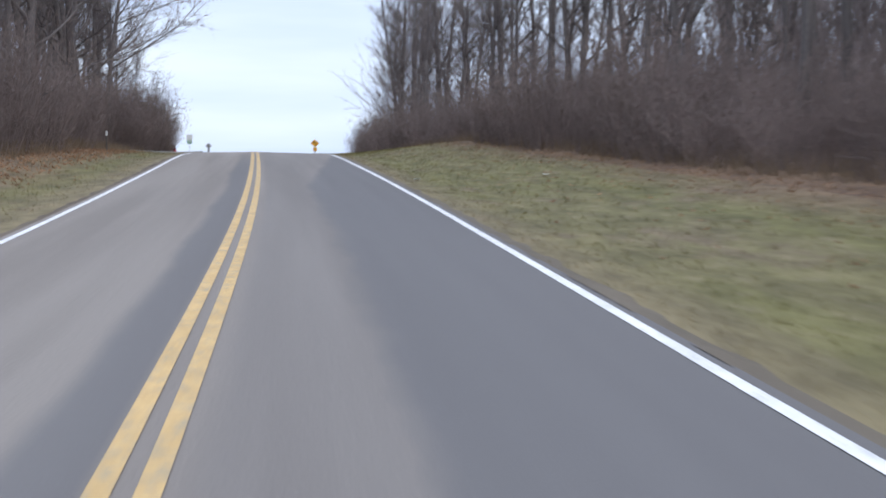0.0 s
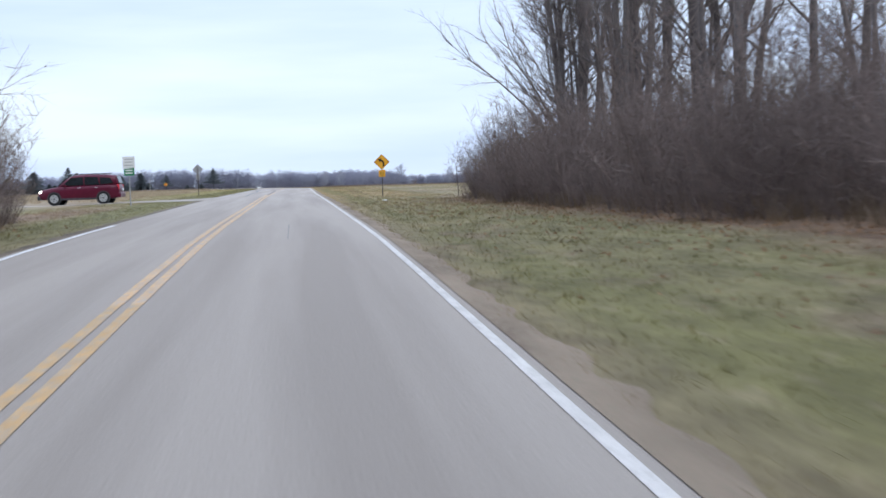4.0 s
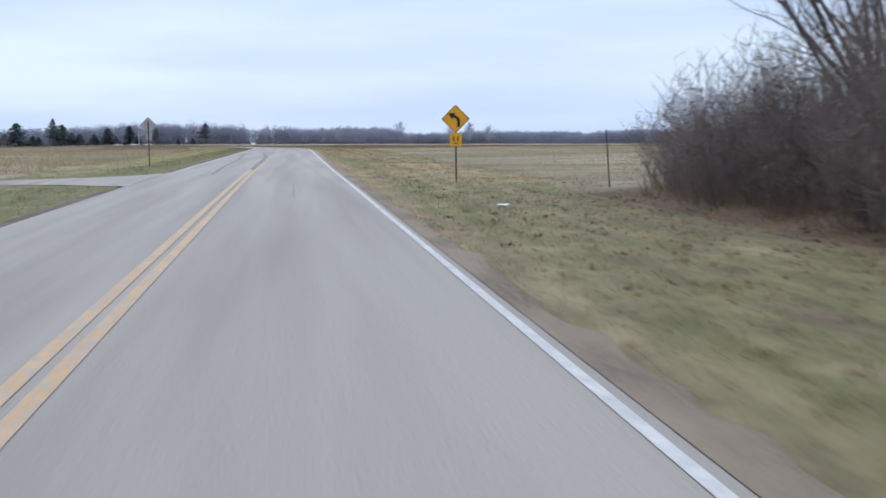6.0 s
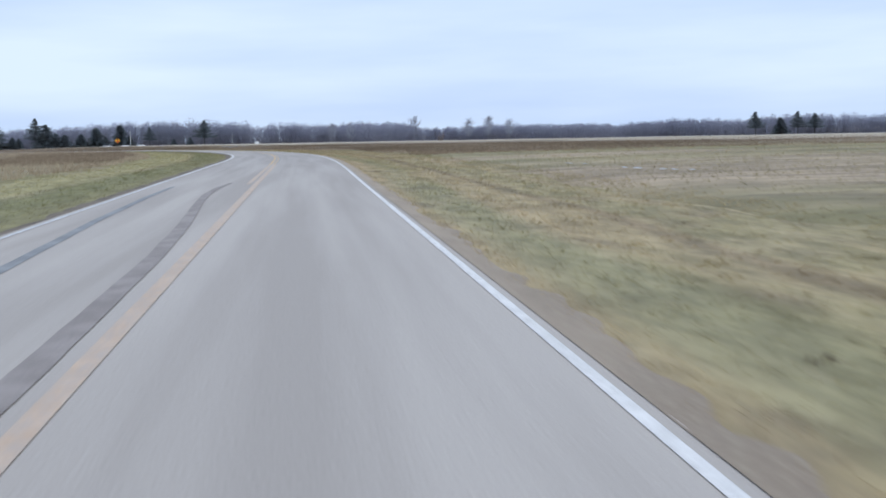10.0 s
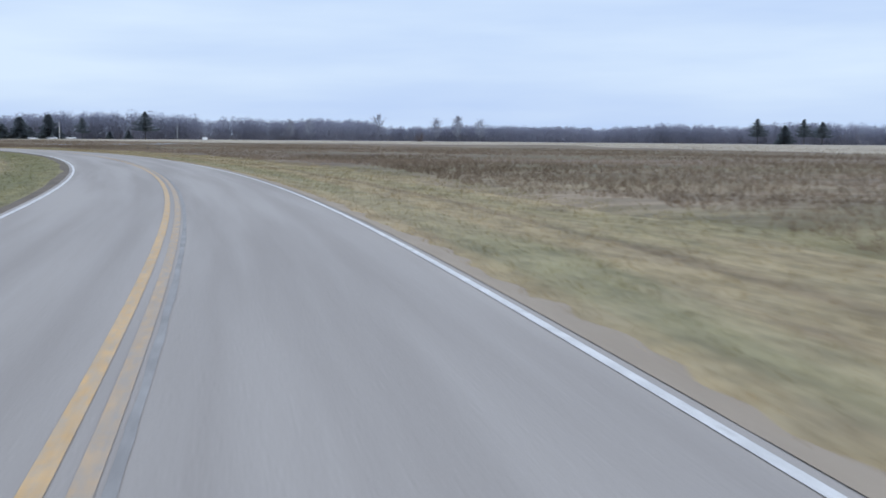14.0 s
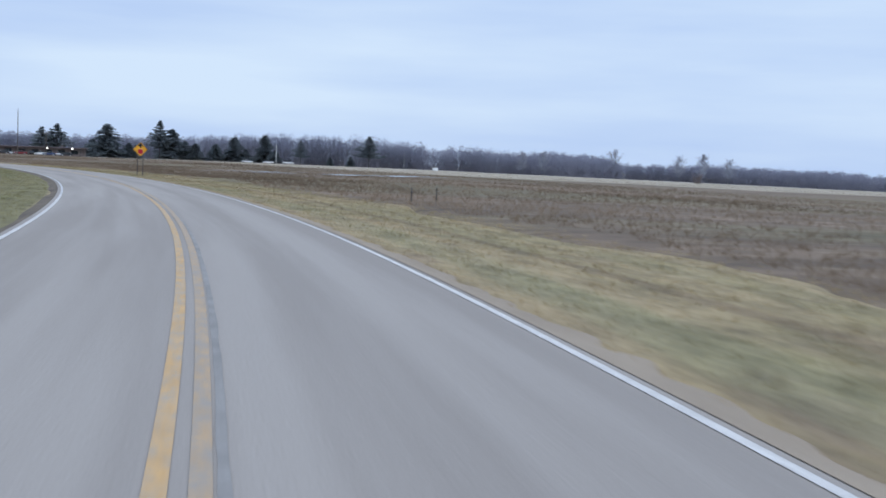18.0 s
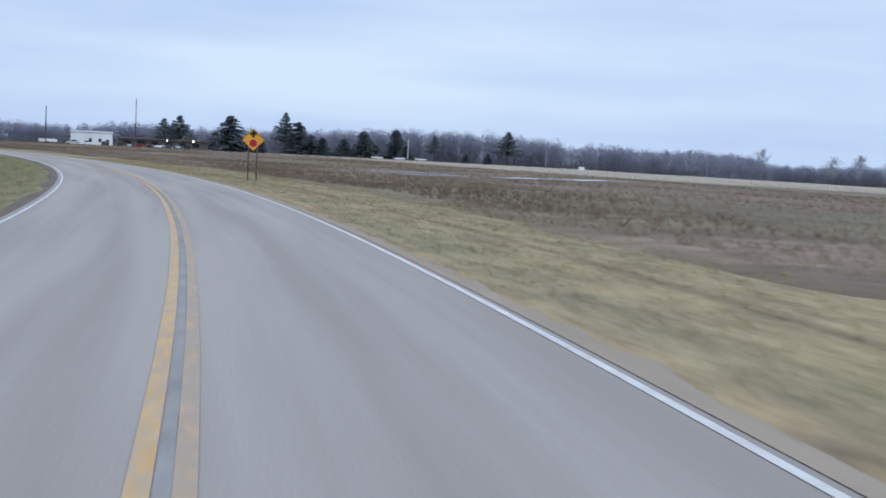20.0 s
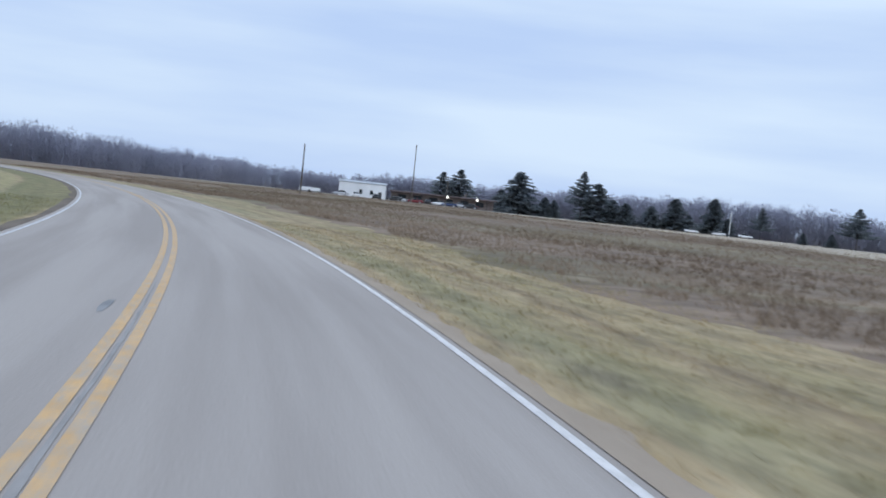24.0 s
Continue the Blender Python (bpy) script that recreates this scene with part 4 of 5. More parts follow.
# far woods on the horizon: a belt of bare crowns
def far_wood(name, line, rows, gap, tall, seed, material=None, thin=1.0, dense=1.0, label="far belt of bare winter woods painted grey with haze"):
    r = random.Random(seed)
    spots = []
    for (x0, y0, k0), (x1, y1, k1) in zip(line[:-1], line[1:]):
        run = math.hypot(x1 - x0, y1 - y0)
        nx, ny = (y1 - y0) / run, -(x1 - x0) / run
        for i in range(int(run / gap)):
            for row in range(rows):
                t = (i + r.random()) * gap / run
                away = row * 8 + r.uniform(-3, 3)
                spots.append((x0 + (x1 - x0) * t - nx * away, y0 + (y1 - y0) * t - ny * away, k0 + (k1 - k0) * t))
    p0 = np.array(spots)
    g = np.random.default_rng(seed)
    lump = np.array([noise.noise((x * 0.016, y * 0.016, 1.0)) for x, y, k in spots])
    tops = tall * p0[:, 2] * (0.86 + 0.26 * lump + g.uniform(-0.1, 0.1, len(spots)))
    foot = np.stack([p0[:, 0], p0[:, 1], height(p0[:, 0], p0[:, 1]) - 0.5], 1)

    def sprays(count, rise_of, reach_of, way_of, long_of, wide_of):
        """Thin pointed branches for every tree of the belt."""
        m = len(spots) * count
        at, h = np.repeat(foot, count, 0), np.repeat(tops, count)
        e, a = g.random(m), g.uniform(0, 6.3, m)
        q = reach_of(e, h, g, m)
        p = at + np.stack([np.cos(a) * q, np.sin(a) * q, h * rise_of(e)], 1)
        d = way_of(a, g, m)
        d /= np.linalg.norm(d, axis=1)[:, None]
        side = np.cross(d, g.uniform(-1, 1, (m, 3)))
        side *= (wide_of(g, m) * thin / np.maximum(1e-3, np.linalg.norm(side, axis=1)))[:, None]
        return np.stack([p - side, p + side, p + d * (h * long_of(g, m))[:, None]], 1).reshape(-1, 3)

    upright = lambda a, g, m: np.stack([g.uniform(-0.4, 0.4, m), g.uniform(-0.4, 0.4, m), np.ones(m)], 1)
    crown = sprays(int(150 * dense), lambda e: 0.3 + 0.6 * e ** 0.8,
                   lambda e, h, g, m: g.random(m) ** 0.5 * h * g.uniform(0.24, 0.36, m) * np.sqrt(np.maximum(0, 1 - (1.6 * e ** 0.8 - 0.6) ** 2)),
                   lambda a, g, m: np.stack([np.cos(a) * 0.5 + g.uniform(-0.5, 0.5, m), np.sin(a) * 0.5 + g.uniform(-0.5, 0.5, m), np.ones(m)], 1),
                   lambda g, m: g.uniform(0.05, 0.12, m), lambda g, m: g.uniform(0.06, 0.14, m))
    growth = sprays(int(460 * dense), lambda e: 0.76 * e ** 1.15, lambda e, h, g, m: g.uniform(0, 5.0, m),
                    lambda a, g, m: np.stack([g.uniform(-0.6, 0.6, m), g.uniform(-0.6, 0.6, m), np.ones(m)], 1),
                    lambda g, m: g.uniform(0.07, 0.16, m), lambda g, m: g.uniform(0.08, 0.17, m))
    core = sprays(int(12 * dense), lambda e: 0.5 * e ** 1.2, lambda e, h, g, m: 4.6 * g.random(m) ** 0.5, upright,
                  lambda g, m: g.uniform(0.14, 0.26, m), lambda g, m: g.uniform(0.3, 0.6, m))
    v = np.concatenate([crown, growth, core])
    return tagged(new(name, mesh_of(name, v.tolist(), np.arange(len(v)).reshape(-1, 3).tolist(), material or HAZED_WOOD)), label, "woods", kind="stuff")


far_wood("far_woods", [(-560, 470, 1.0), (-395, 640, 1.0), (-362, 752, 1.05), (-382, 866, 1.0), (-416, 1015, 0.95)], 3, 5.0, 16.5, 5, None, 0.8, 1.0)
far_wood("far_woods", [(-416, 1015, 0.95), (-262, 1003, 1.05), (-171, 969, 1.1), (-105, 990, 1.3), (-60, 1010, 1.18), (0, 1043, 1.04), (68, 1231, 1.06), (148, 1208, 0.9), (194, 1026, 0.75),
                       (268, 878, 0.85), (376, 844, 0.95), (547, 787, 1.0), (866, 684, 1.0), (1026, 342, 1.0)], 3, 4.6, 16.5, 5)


for name, lats, s0, s1 in (("wood_depths", (40, 40), 0, 84), ("wood_depths", (-37, -37), 14, 100)):
    ends = [plan(q, lats[0]) for q in np.linspace(s0, s1, 5)]
    ends = ends if lats[0] < 0 else ends[::-1]
    far_wood(name, [(float(x), float(y), 1.0) for x, y in ends][::-1] if lats[0] > 0 else [(float(x), float(y), 1.0) for x, y in ends], 3, 3.2, 17.0, 8, TWIG, 0.36, 0.75, "deep bare wood behind the roadside trees")


def conifer(rng, tall, wide, kind):
    """Trunk, and tiers of drooping branches hung with needles."""
    tv, tf, cv, cf = [], [], [], []
    trunk = bent(rng, Vector((0, 0, -0.3)), Vector((0, 0, 1)), tall * 0.97, 6, 0.02, 0.02)
    r0 = tall * 0.014
    tube(tv, tf, trunk, [r0 * (1 - 0.13 * i) for i in range(7)], 6)
    tiers = int(tall * (2.6 if kind == "dense" else 2.1))
    start = 0.03 if kind == "dense" else 0.28
    for i in range(tiers):
        rel = start + (1 - start) * (i + rng.random() * 0.6) / tiers
        for _ in range(11 if kind == "dense" else 7):
            at = min(0.99, rel + rng.uniform(-0.03, 0.03)) if kind == "dense" else rel
            if kind == "dense":
                reach = wide * (1 - at) ** 0.7 * rng.uniform(0.5, 1.12) + 0.06
            else:
                reach = wide * (0.5 + 0.5 * math.sin(rel * 3.0)) * (1.2 - rel * 0.55) * (1.06 - rel ** 2.6) * rng.uniform(0.4, 1.15)
            a = rng.uniform(0, 6.3)
            br = bent(rng, Vector((0, 0, tall * at)), Vector((math.cos(a), math.sin(a), -0.12 if kind == "dense" else 0.2)), reach, 3, 0.1, -0.02)
            for q in range(1, 4):
                for _ in range(12):
                    p = br[q] - (br[q] - br[q - 1]) * rng.random()
                    d = Vector((math.cos(a) + rng.uniform(-0.9, 0.9), math.sin(a) + rng.uniform(-0.9, 0.9), rng.uniform(-0.6, 0.45))).normalized()
                    sliver(cv, cf, p, d, rng.uniform(0.3, 0.7) * (0.6 + wide * 0.13) * (1.1 - 0.5 * rel), rng.uniform(0.12, 0.24) * (1.1 - 0.5 * rel), rng)
    return mesh_of("trunk", tv, tf, BARK, None, True), mesh_of("crown", cv, cf, HAZED_NEEDLE)


CONES = [conifer(rng, 10, 4.6, "dense"), conifer(rng, 10, 3.7, "dense"), conifer(rng, 10, 4.4, "open")]


def place_conifer(x, y, h, k, w, label):
    z = float(height(np.array([float(x)]), np.array([float(y)]))[0])
    girth = 1.7 if k < 2 else 1.2
    t = thing("conifer", label, "tree", "conifers by the field",
              m=Matrix.Translation((x, y, z)) @ Matrix.Rotation(rng.uniform(0, 6.3), 4, "Z") @ Matrix.Diagonal((h / 10 * w * girth, h / 10 * w * girth, h / 10, 1)))
    part("trunk", CONES[k][0], None, t)
    part("crown", CONES[k][1], None, t, "dark green needles paled by painted haze")


for x, y, h, k, w in ((-179, 772, 13.3, 0, 1.0), (-163.4, 789.5, 16.1, 2, 0.75), (-159, 792, 12.6, 0, 0.95), (-149.3, 792, 7.2, 1, 1.2), (-141.4, 794, 7.2, 0, 1.15), (-134.5, 798, 10.5, 1, 1.05),
                      (-123.8, 808, 11.8, 1, 0.9), (-117.6, 798, 5.6, 0, 1.1), (-108, 805, 10.3, 2, 0.75), (-94, 795, 3.6, 1, 1.0), (-85.6, 796, 4.2, 1, 1.0), (-78.5, 799.6, 12.9, 2, 1.0),
                      (-171, 774, 6.2, 1, 1.1), (-167.4, 772, 5.6, 1, 1.0), (-130.5, 801, 5.7, 0, 1.0), (-154.5, 795, 8.0, 0, 1.1), (-188, 780, 7.4, 0, 1.1)):
    place_conifer(x, y, h, k, w, "dark green conifer beside a winter field" if h > 4 else "small young dark green conifer")
for x, y, h, k, w in ((243.4, 861, 14, 2, 1.0), (266, 851.5, 13.7, 2, 0.9), (256.6, 855, 10.4, 1, 1.0), (277, 852.7, 12.5, 2, 1.1)):
    place_conifer(x, y, h, k, w, "tall dark pine before the far woods")
for x, y, h in ((-230, 831.5, 13.0), (-224, 834, 14.6)):
    place_conifer(x, y, h, 2, 1.1, "round-crowned dark pine behind low buildings")
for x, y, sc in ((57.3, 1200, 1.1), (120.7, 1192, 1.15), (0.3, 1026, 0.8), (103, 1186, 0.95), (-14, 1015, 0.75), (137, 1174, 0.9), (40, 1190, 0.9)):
    place_tree(FAR_TREES[int(x) % 2], x, y, sc * 1.6, rng.uniform(0, 6.3), "tall leafless tree before far woods, paled by painted haze", "single trees before the far woods")
tagged(place_scrub(SCRUBS[3], 37.7, 682.4, 0.75, 1.0, "single bush in the field"), "lone dark leafless bush in the field")


SHEET = [(-57.5, 455.6), (-52, 459.5), (-48.4, 463.5), (-45.5, 470), (-42.5, 477), (-40, 484), (-37, 491), (-34, 497.5), (-31, 503)]  # line of the standing water


def clumps(name, spots, blades, low, high, wide, lean, material, label, category, seed):
    """Grass or weeds: tufts of blades at the given places."""
    r = np.random.default_rng(seed)
    x = np.repeat(spots[0], blades) + r.normal(0, 0.06, len(spots[0]) * blades)
    y = np.repeat(spots[1], blades) + r.normal(0, 0.06, len(x))
    z = np.repeat(spots[2], blades)
    h = r.uniform(low, high, len(x))
    a = r.uniform(0, 2 * np.pi, len(x))
    b = r.uniform(0, 2 * np.pi, len(x))
    w = wide * r.uniform(0.6, 1.2, len(x))
    k = lean * h * r.random(len(x))
    v = np.empty((len(x) * 3, 3))
    v[0::3] = np.stack([x - np.cos(a) * w, y - np.sin(a) * w, z - 0.02], 1)
    v[1::3] = np.stack([x + np.cos(a) * w, y + np.sin(a) * w, z - 0.02], 1)
    v[2::3] = np.stack([x + np.cos(b) * k, y + np.sin(b) * k, z + h], 1)
    root = np.repeat(np.stack([spots[3], spots[4]], 1), blades * 3, axis=0)
    me = mesh_of(name, v.tolist(), np.arange(len(v)).reshape(-1, 3).tolist(), material, root, True)
    return tagged(new(name, me), label, category, kind="stuff")


def sown(count, s0, s1, l0, l1, seed, power=1.0, keep=None):
    r = np.random.default_rng(seed)
    s, lat = r.uniform(s0, s1, count), l0 + (l1 - l0) * r.random(count) ** power
    if keep is not None:
        w = keep(s, lat)
        s, lat = s[w], lat[w]
    x, y = plan(s, lat)
    return x, y, land(s, lat, x, y), lat, s


def off_ways(s, lat):
    return (np.abs(s - 142.3) > 2.9 + 3.4 * np.clip(1 - (-lat - 3.3) / 5, 0, 1)) & (np.abs(s - 79) > 2.6)


def thickets(s, lat):
    """Weeds stand in long uneven drifts."""
    return np.array([noise.noise((a * 0.025, b * 0.11, 2.0)) + 0.5 * noise.noise((a * 0.1, b * 0.4, 7.0)) for a, b in zip(s, lat)]) > -0.5


def thinning(s, lat):
    """Rough grass comes in by degrees, with an uneven edge."""
    uneven = np.array([noise.noise((a * 0.06, 5.0, 3.0)) + 0.6 * noise.noise((a * 0.25, b * 0.3, 8.0)) for a, b in zip(s, lat)])
    return np.random.default_rng(71).random(len(s)) < np.clip((lat - 9.4 + 2.6 * uneven) / 7.0, 0.0, 1.0)


clumps("verge_grass", sown(200000, 4, 480, 3.78, 10.6, 1, 1.2), 1, 0.02, 0.055, 0.006, 3.0, BLADE, "short mown winter grass, green and straw", "grass", 21)
clumps("verge_grass", sown(120000, 12, 480, -3.7, -10.4, 2, 1.15, off_ways), 1, 0.02, 0.055, 0.006, 3.0, BLADE, "short mown winter grass, green and straw", "grass", 22)
clumps("grass_tufts", sown(9000, 4, 480, 4.3, 11.0, 41, 0.9), 5, 0.03, 0.1, 0.009, 2.0, BLADE, "scattered rough tufts in the mown grass", "grass", 43)
clumps("grass_tufts", sown(5000, 12, 480, -4.2, -10.6, 42, 0.9, off_ways), 5, 0.03, 0.1, 0.009, 2.0, BLADE, "scattered rough tufts in the mown grass", "grass", 44)
clumps("field_grass", sown(100000, 126, 305, 9.4, 60, 3, 1.5, thinning), 1, 0.04, 0.12, 0.013, 2.8, BLADE, "rough winter grass, straw and green", "grass", 23)
clumps("tall_weeds", sown(3600, 248, 335, -11.6, -24, 14, 1.1, thickets), 4, 0.15, 0.5, 0.02, 0.9, WEED, "tall dead brown weeds beyond the verge", "weeds", 31)
clumps("tall_grass", sown(20000, 150, 480, -10.3, -44, 5, 1.3, off_ways), 4, 0.1, 0.35, 0.02, 1.0, STALK, "long straw-coloured grass beyond the verge", "grass", 25)
clumps("fallen_leaves", sown(6000, 8, 128, 4.6, 14, 6, 0.45), 1, 0.015, 0.04, 0.036, 2.5, LEAF, "scattered brown fallen leaves", "leaves", 26)
clumps("fallen_leaves", sown(9000, 15, 105, -4.2, -13, 7, 0.45, off_ways), 1, 0.015, 0.05, 0.045, 2.5, LEAF, "scattered brown fallen leaves", "leaves", 27)
CLOD = surface("dark_dead_leaves", (0.09, 0.064, 0.042), (0.15, 0.108, 0.07), 0.6, 3, 0.9, 0, per=0.25)
clumps("dead_leaf_clumps", sown(90, 84, 176, 4.4, 10.4, 51, 0.8), 6, 0.02, 0.055, 0.022, 1.6, CLOD, "small dark clumps of dead leaves in mown grass", "leaves", 52)
clumps("dead_leaf_clumps", sown(40, 104, 142, 4.8, 9.2, 53, 0.9), 6, 0.02, 0.06, 0.028, 1.8, LEAF, "loose brown dead leaves in mown grass", "leaves", 54)
clumps("leaf_pile", sown(5000, 26, 76, -5.6, -9.6, 15, 0.8, off_ways), 1, 0.015, 0.07, 0.055, 2.0, LEAF, "drift of orange-brown fallen leaves along the bank", "leaves", 32)
clumps("dead_stalks", sown(5200, 8, 130, 10.2, 13.5, 8, 1.0), 4, 0.15, 0.7, 0.012, 0.8, WEED, "dead brown stalks at the wood's edge", "weeds", 28)
clumps("dead_stalks", sown(4200, 15, 108, -7.2, -10.5, 9, 1.0, off_ways), 4, 0.15, 0.6, 0.012, 0.8, WEED, "dead brown stalks at the wood's edge", "weeds", 29)


def dry_ground(s, lat):
    """Weeds, but none in or just before the sheets of water."""
    x, y = plan(s, lat)
    near = np.min([np.hypot(x - a, (y - b) * 0.8) for a, b in SHEET], axis=0)
    ragged = np.array([noise.noise((a * 0.07, 3.3, 9.0)) + 0.7 * noise.noise((a * 0.3, 1.3, 4.0)) for a in s])
    return thickets(s, lat) & (near > 2.4) & (lat + 1.6 * ragged > 10.9)


def dark_drifts(s, lat):
    return dry_ground(s, lat) & (np.array([noise.noise((a * 0.02, b * 0.09, 12.0)) + 0.4 * noise.noise((a * 0.09, b * 0.3, 5.0)) for a, b in zip(s, lat)]) > 0.04)


def far_straw(count, seed):
    r = np.random.default_rng(seed)
    x, y = r.uniform(-120, 190, count), r.uniform(140, 700, count)
    w = np.maximum(x - 63, y - 551 - 0.95 * np.maximum(0, -(x + 50)))
    keep = (w > 0) & (r.random(count) < np.exp(-w / 45))
    x, y = x[keep], y[keep]
    return x, y, height(x, y), x, y


DARK_WEED = surface("dark_dead_weeds", (0.146, 0.103, 0.068), (0.196, 0.142, 0.097), 0.05, 1.5, 0.9, 0, per=0.12, soft=0.45)
clumps("field_weeds", sown(92000, 250, 650, 9.8, 95, 4, 1.7, dry_ground), 4, 0.06, 0.24, 0.014, 1.6, WEED, "dead brown weeds in the field", "weeds", 24)
clumps("field_weeds", sown(52000, 256, 650, 10.2, 95, 61, 1.6, dark_drifts), 5, 0.1, 0.34, 0.014, 1.3, DARK_WEED, "dark drifts of dead brown weeds", "weeds", 62)
clumps("far_straw", far_straw(60000, 12), 3, 0.12, 0.4, 0.04, 1.6, STRAW, "pale dry straw at the far edge of the field", "straw", 30)
for name, side, s1 in (("wood_floor_right", 1, 132), ("wood_floor_left", -1, 106)):
    def floor_z(s, lat, x, y):
        return land(s, lat, x, y) + 0.06 - 0.14 * step(11.0, 9.2, np.abs(lat) + 0.9 * bumps(s, s * 0.5, 3))
    lats = [9.2, 10, 11, 12.5, 16, 22, 32, 42]
    tagged(new(name, ribbon(name, lats if side > 0 else [-q for q in lats[::-1]], -50, s1, 1.0, floor_z, LITTER)), "brown leaf litter under bare trees", "ground", kind="structure")


# ---- signs ----
def road_pose(s, lat, turn=0.0, sink=0.0):
    """Standing on the soil beside the road, facing the traffic that comes along."""
    x, y = plan(s, lat)
    z = float(height(np.array([float(x)]), np.array([float(y)]))[0]) - sink
    return pose(float(x), float(y), z, 0, 0, math.degrees(float(np.interp(s, SG, TH))) + turn)


def diamond(half):
    r = 0.06 * half / 0.43
    pts = []
    for a in (90, 0, -90, -180):
        c, sn = math.cos(radians(a)), math.sin(radians(a))
        tip = Vector((c * half, sn * half))
        u = Vector((-c - sn, -sn + c)).normalized()
        w = Vector((-c + sn, -sn - c)).normalized()
        pts += [tuple(tip + u * r), tuple(tip * (1 - 0.25 * r / half)), tuple(tip + w * r)]
    return pts


def ring(points, inner):
    """A flat frame between an outline and its smaller self, facing -y."""
    bm = bmesh.new()
    a = [bm.verts.new((x, 0, z)) for x, z in points]
    b = [bm.verts.new((x * inner, 0, z * inner)) for x, z in points]
    k = len(a)
    faces = [bm.faces.new((a[i], a[(i + 1) % k], b[(i + 1) % k], b[i])) for i in range(k)]
    ext = bmesh.ops.extrude_face_region(bm, geom=faces)
    bmesh.ops.translate(bm, vec=(0, 0.003, 0), verts=[v for v in ext["geom"] if isinstance(v, bmesh.types.BMVert)])
    bmesh.ops.recalc_face_normals(bm, faces=bm.faces)
    return bm


def moved(bm, x=0, y=0, z=0):
    bmesh.ops.translate(bm, vec=(x, y, z), verts=bm.verts)
    return bm


def channel_post(tall, at=(0, 0, 0)):
    """A U-channel steel post."""
    bm = box(0.055, 0.008, tall, (at[0], at[1], at[2] + tall / 2))
    box(0.008, 0.03, tall, (at[0] - 0.025, at[1] + 0.016, at[2] + tall / 2), into=bm)
    box(0.008, 0.03, tall, (at[0] + 0.025, at[1] + 0.016, at[2] + tall / 2), into=bm)
    return bm


def bolts(parent, spots):
    for x, y, z in spots:
        part("bolt", cyl(0.012, 0.01, (x, y, z), "y", 8), STEEL, parent)


# the curve warning with its plate
sign = thing("curve_sign", "yellow diamond curve warning sign above a small plate", "road sign", m=road_pose(139.2, 6.99, -8))
part("post", channel_post(2.68, (0, 0.01, -0.3)), POST, sign, "dull brown steel post")
face = part("plate", moved(outline(diamond(0.475), 0.004), 0, -0.006, 2.05), SIGN_YELLOW, sign)
part("border", moved(ring([(x * 0.97, z * 0.97) for x, z in diamond(0.475)], 0.955), 0, -0.0095, 2.05), SIGN_BLACK, face, "thin black border")
arrow = [(0.04, -0.24), (0.13, -0.23), (0.135, -0.07), (0.10, 0.035), (0.03, 0.095), (-0.03, 0.115), (0.0, 0.185), (-0.215, 0.165), (-0.09, -0.02), (-0.07, 0.05), (-0.01, 0.03), (0.035, -0.02), (0.05, -0.1)]
part("arrow", moved(outline([(x * 1.12, z * 1.12) for x, z in arrow], 0.003), 0.0, -0.0095, 2.05), SIGN_BLACK, face, "black arrow bending to the left")
advice = part("speed_plate", moved(outline([(-0.195, -0.21), (0.195, -0.21), (0.195, 0.21), (-0.195, 0.21)], 0.004), 0.0, -0.006, 1.375), SIGN_YELLOW, sign, "small faded yellow plate")
for x in (-0.07, 0.07):
    part("figure_bar", box(0.07, 0.003, 0.15, (x, -0.0075, 1.40)), WORN_BLACK, advice, "worn dark figure bar")
part("figure_bar", box(0.16, 0.003, 0.035, (0, -0.0075, 1.25)), WORN_BLACK, advice, "worn dark figure bar")
bolts(sign, ((0, -0.01, 2.32), (0, -0.01, 1.74), (0, -0.01, 1.52), (0, -0.01, 1.2)))

# the stop-ahead warning on two posts
sign = thing("stop_ahead_sign", "yellow diamond sign with red octagon on two posts", "road sign", m=road_pose(420.8, 6.95, -4))
for x in (-0.23, 0.23):
    part("post", box(0.075, 0.05, 2.35, (x, 0.035, 0.875), 0.006), POST, sign, "weathered dark post")
face = part("plate", moved(outline(diamond(0.62), 0.004), 0, -0.006, 2.16), SIGN_YELLOW, sign)
part("border", moved(ring([(x * 0.975, z * 0.975) for x, z in diamond(0.62)], 0.96), 0, -0.0095, 2.16), SIGN_BLACK, face, "thin black border")
octagon = [(0.225 * math.cos(radians(22.5 + 45 * i)), 0.225 * math.sin(radians(22.5 + 45 * i))) for i in range(8)]
part("octagon_rim", moved(outline([(x * 1.035, z * 1.035) for x, z in octagon], 0.002), 0, -0.0085, 1.98), SIGN_WHITE, face, "white octagon rim")
part("octagon", moved(outline(octagon, 0.003), 0, -0.0115, 1.98), SIGN_RED, face, "red octagon")
part("arrow", moved(outline([(-0.07, 0.13), (0.07, 0.13), (0.07, 0.27), (0.24, 0.27), (0.0, 0.55), (-0.24, 0.27), (-0.07, 0.27)], 0.003), 0, -0.0095, 2.16), SIGN_BLACK, face, "black arrow pointing up")
part("crossbar", box(0.62, 0.03, 0.06, (0, 0.012, 2.02)), STEEL, sign)
bolts(sign, ((-0.23, -0.013, 2.02), (0.23, -0.013, 2.02)))

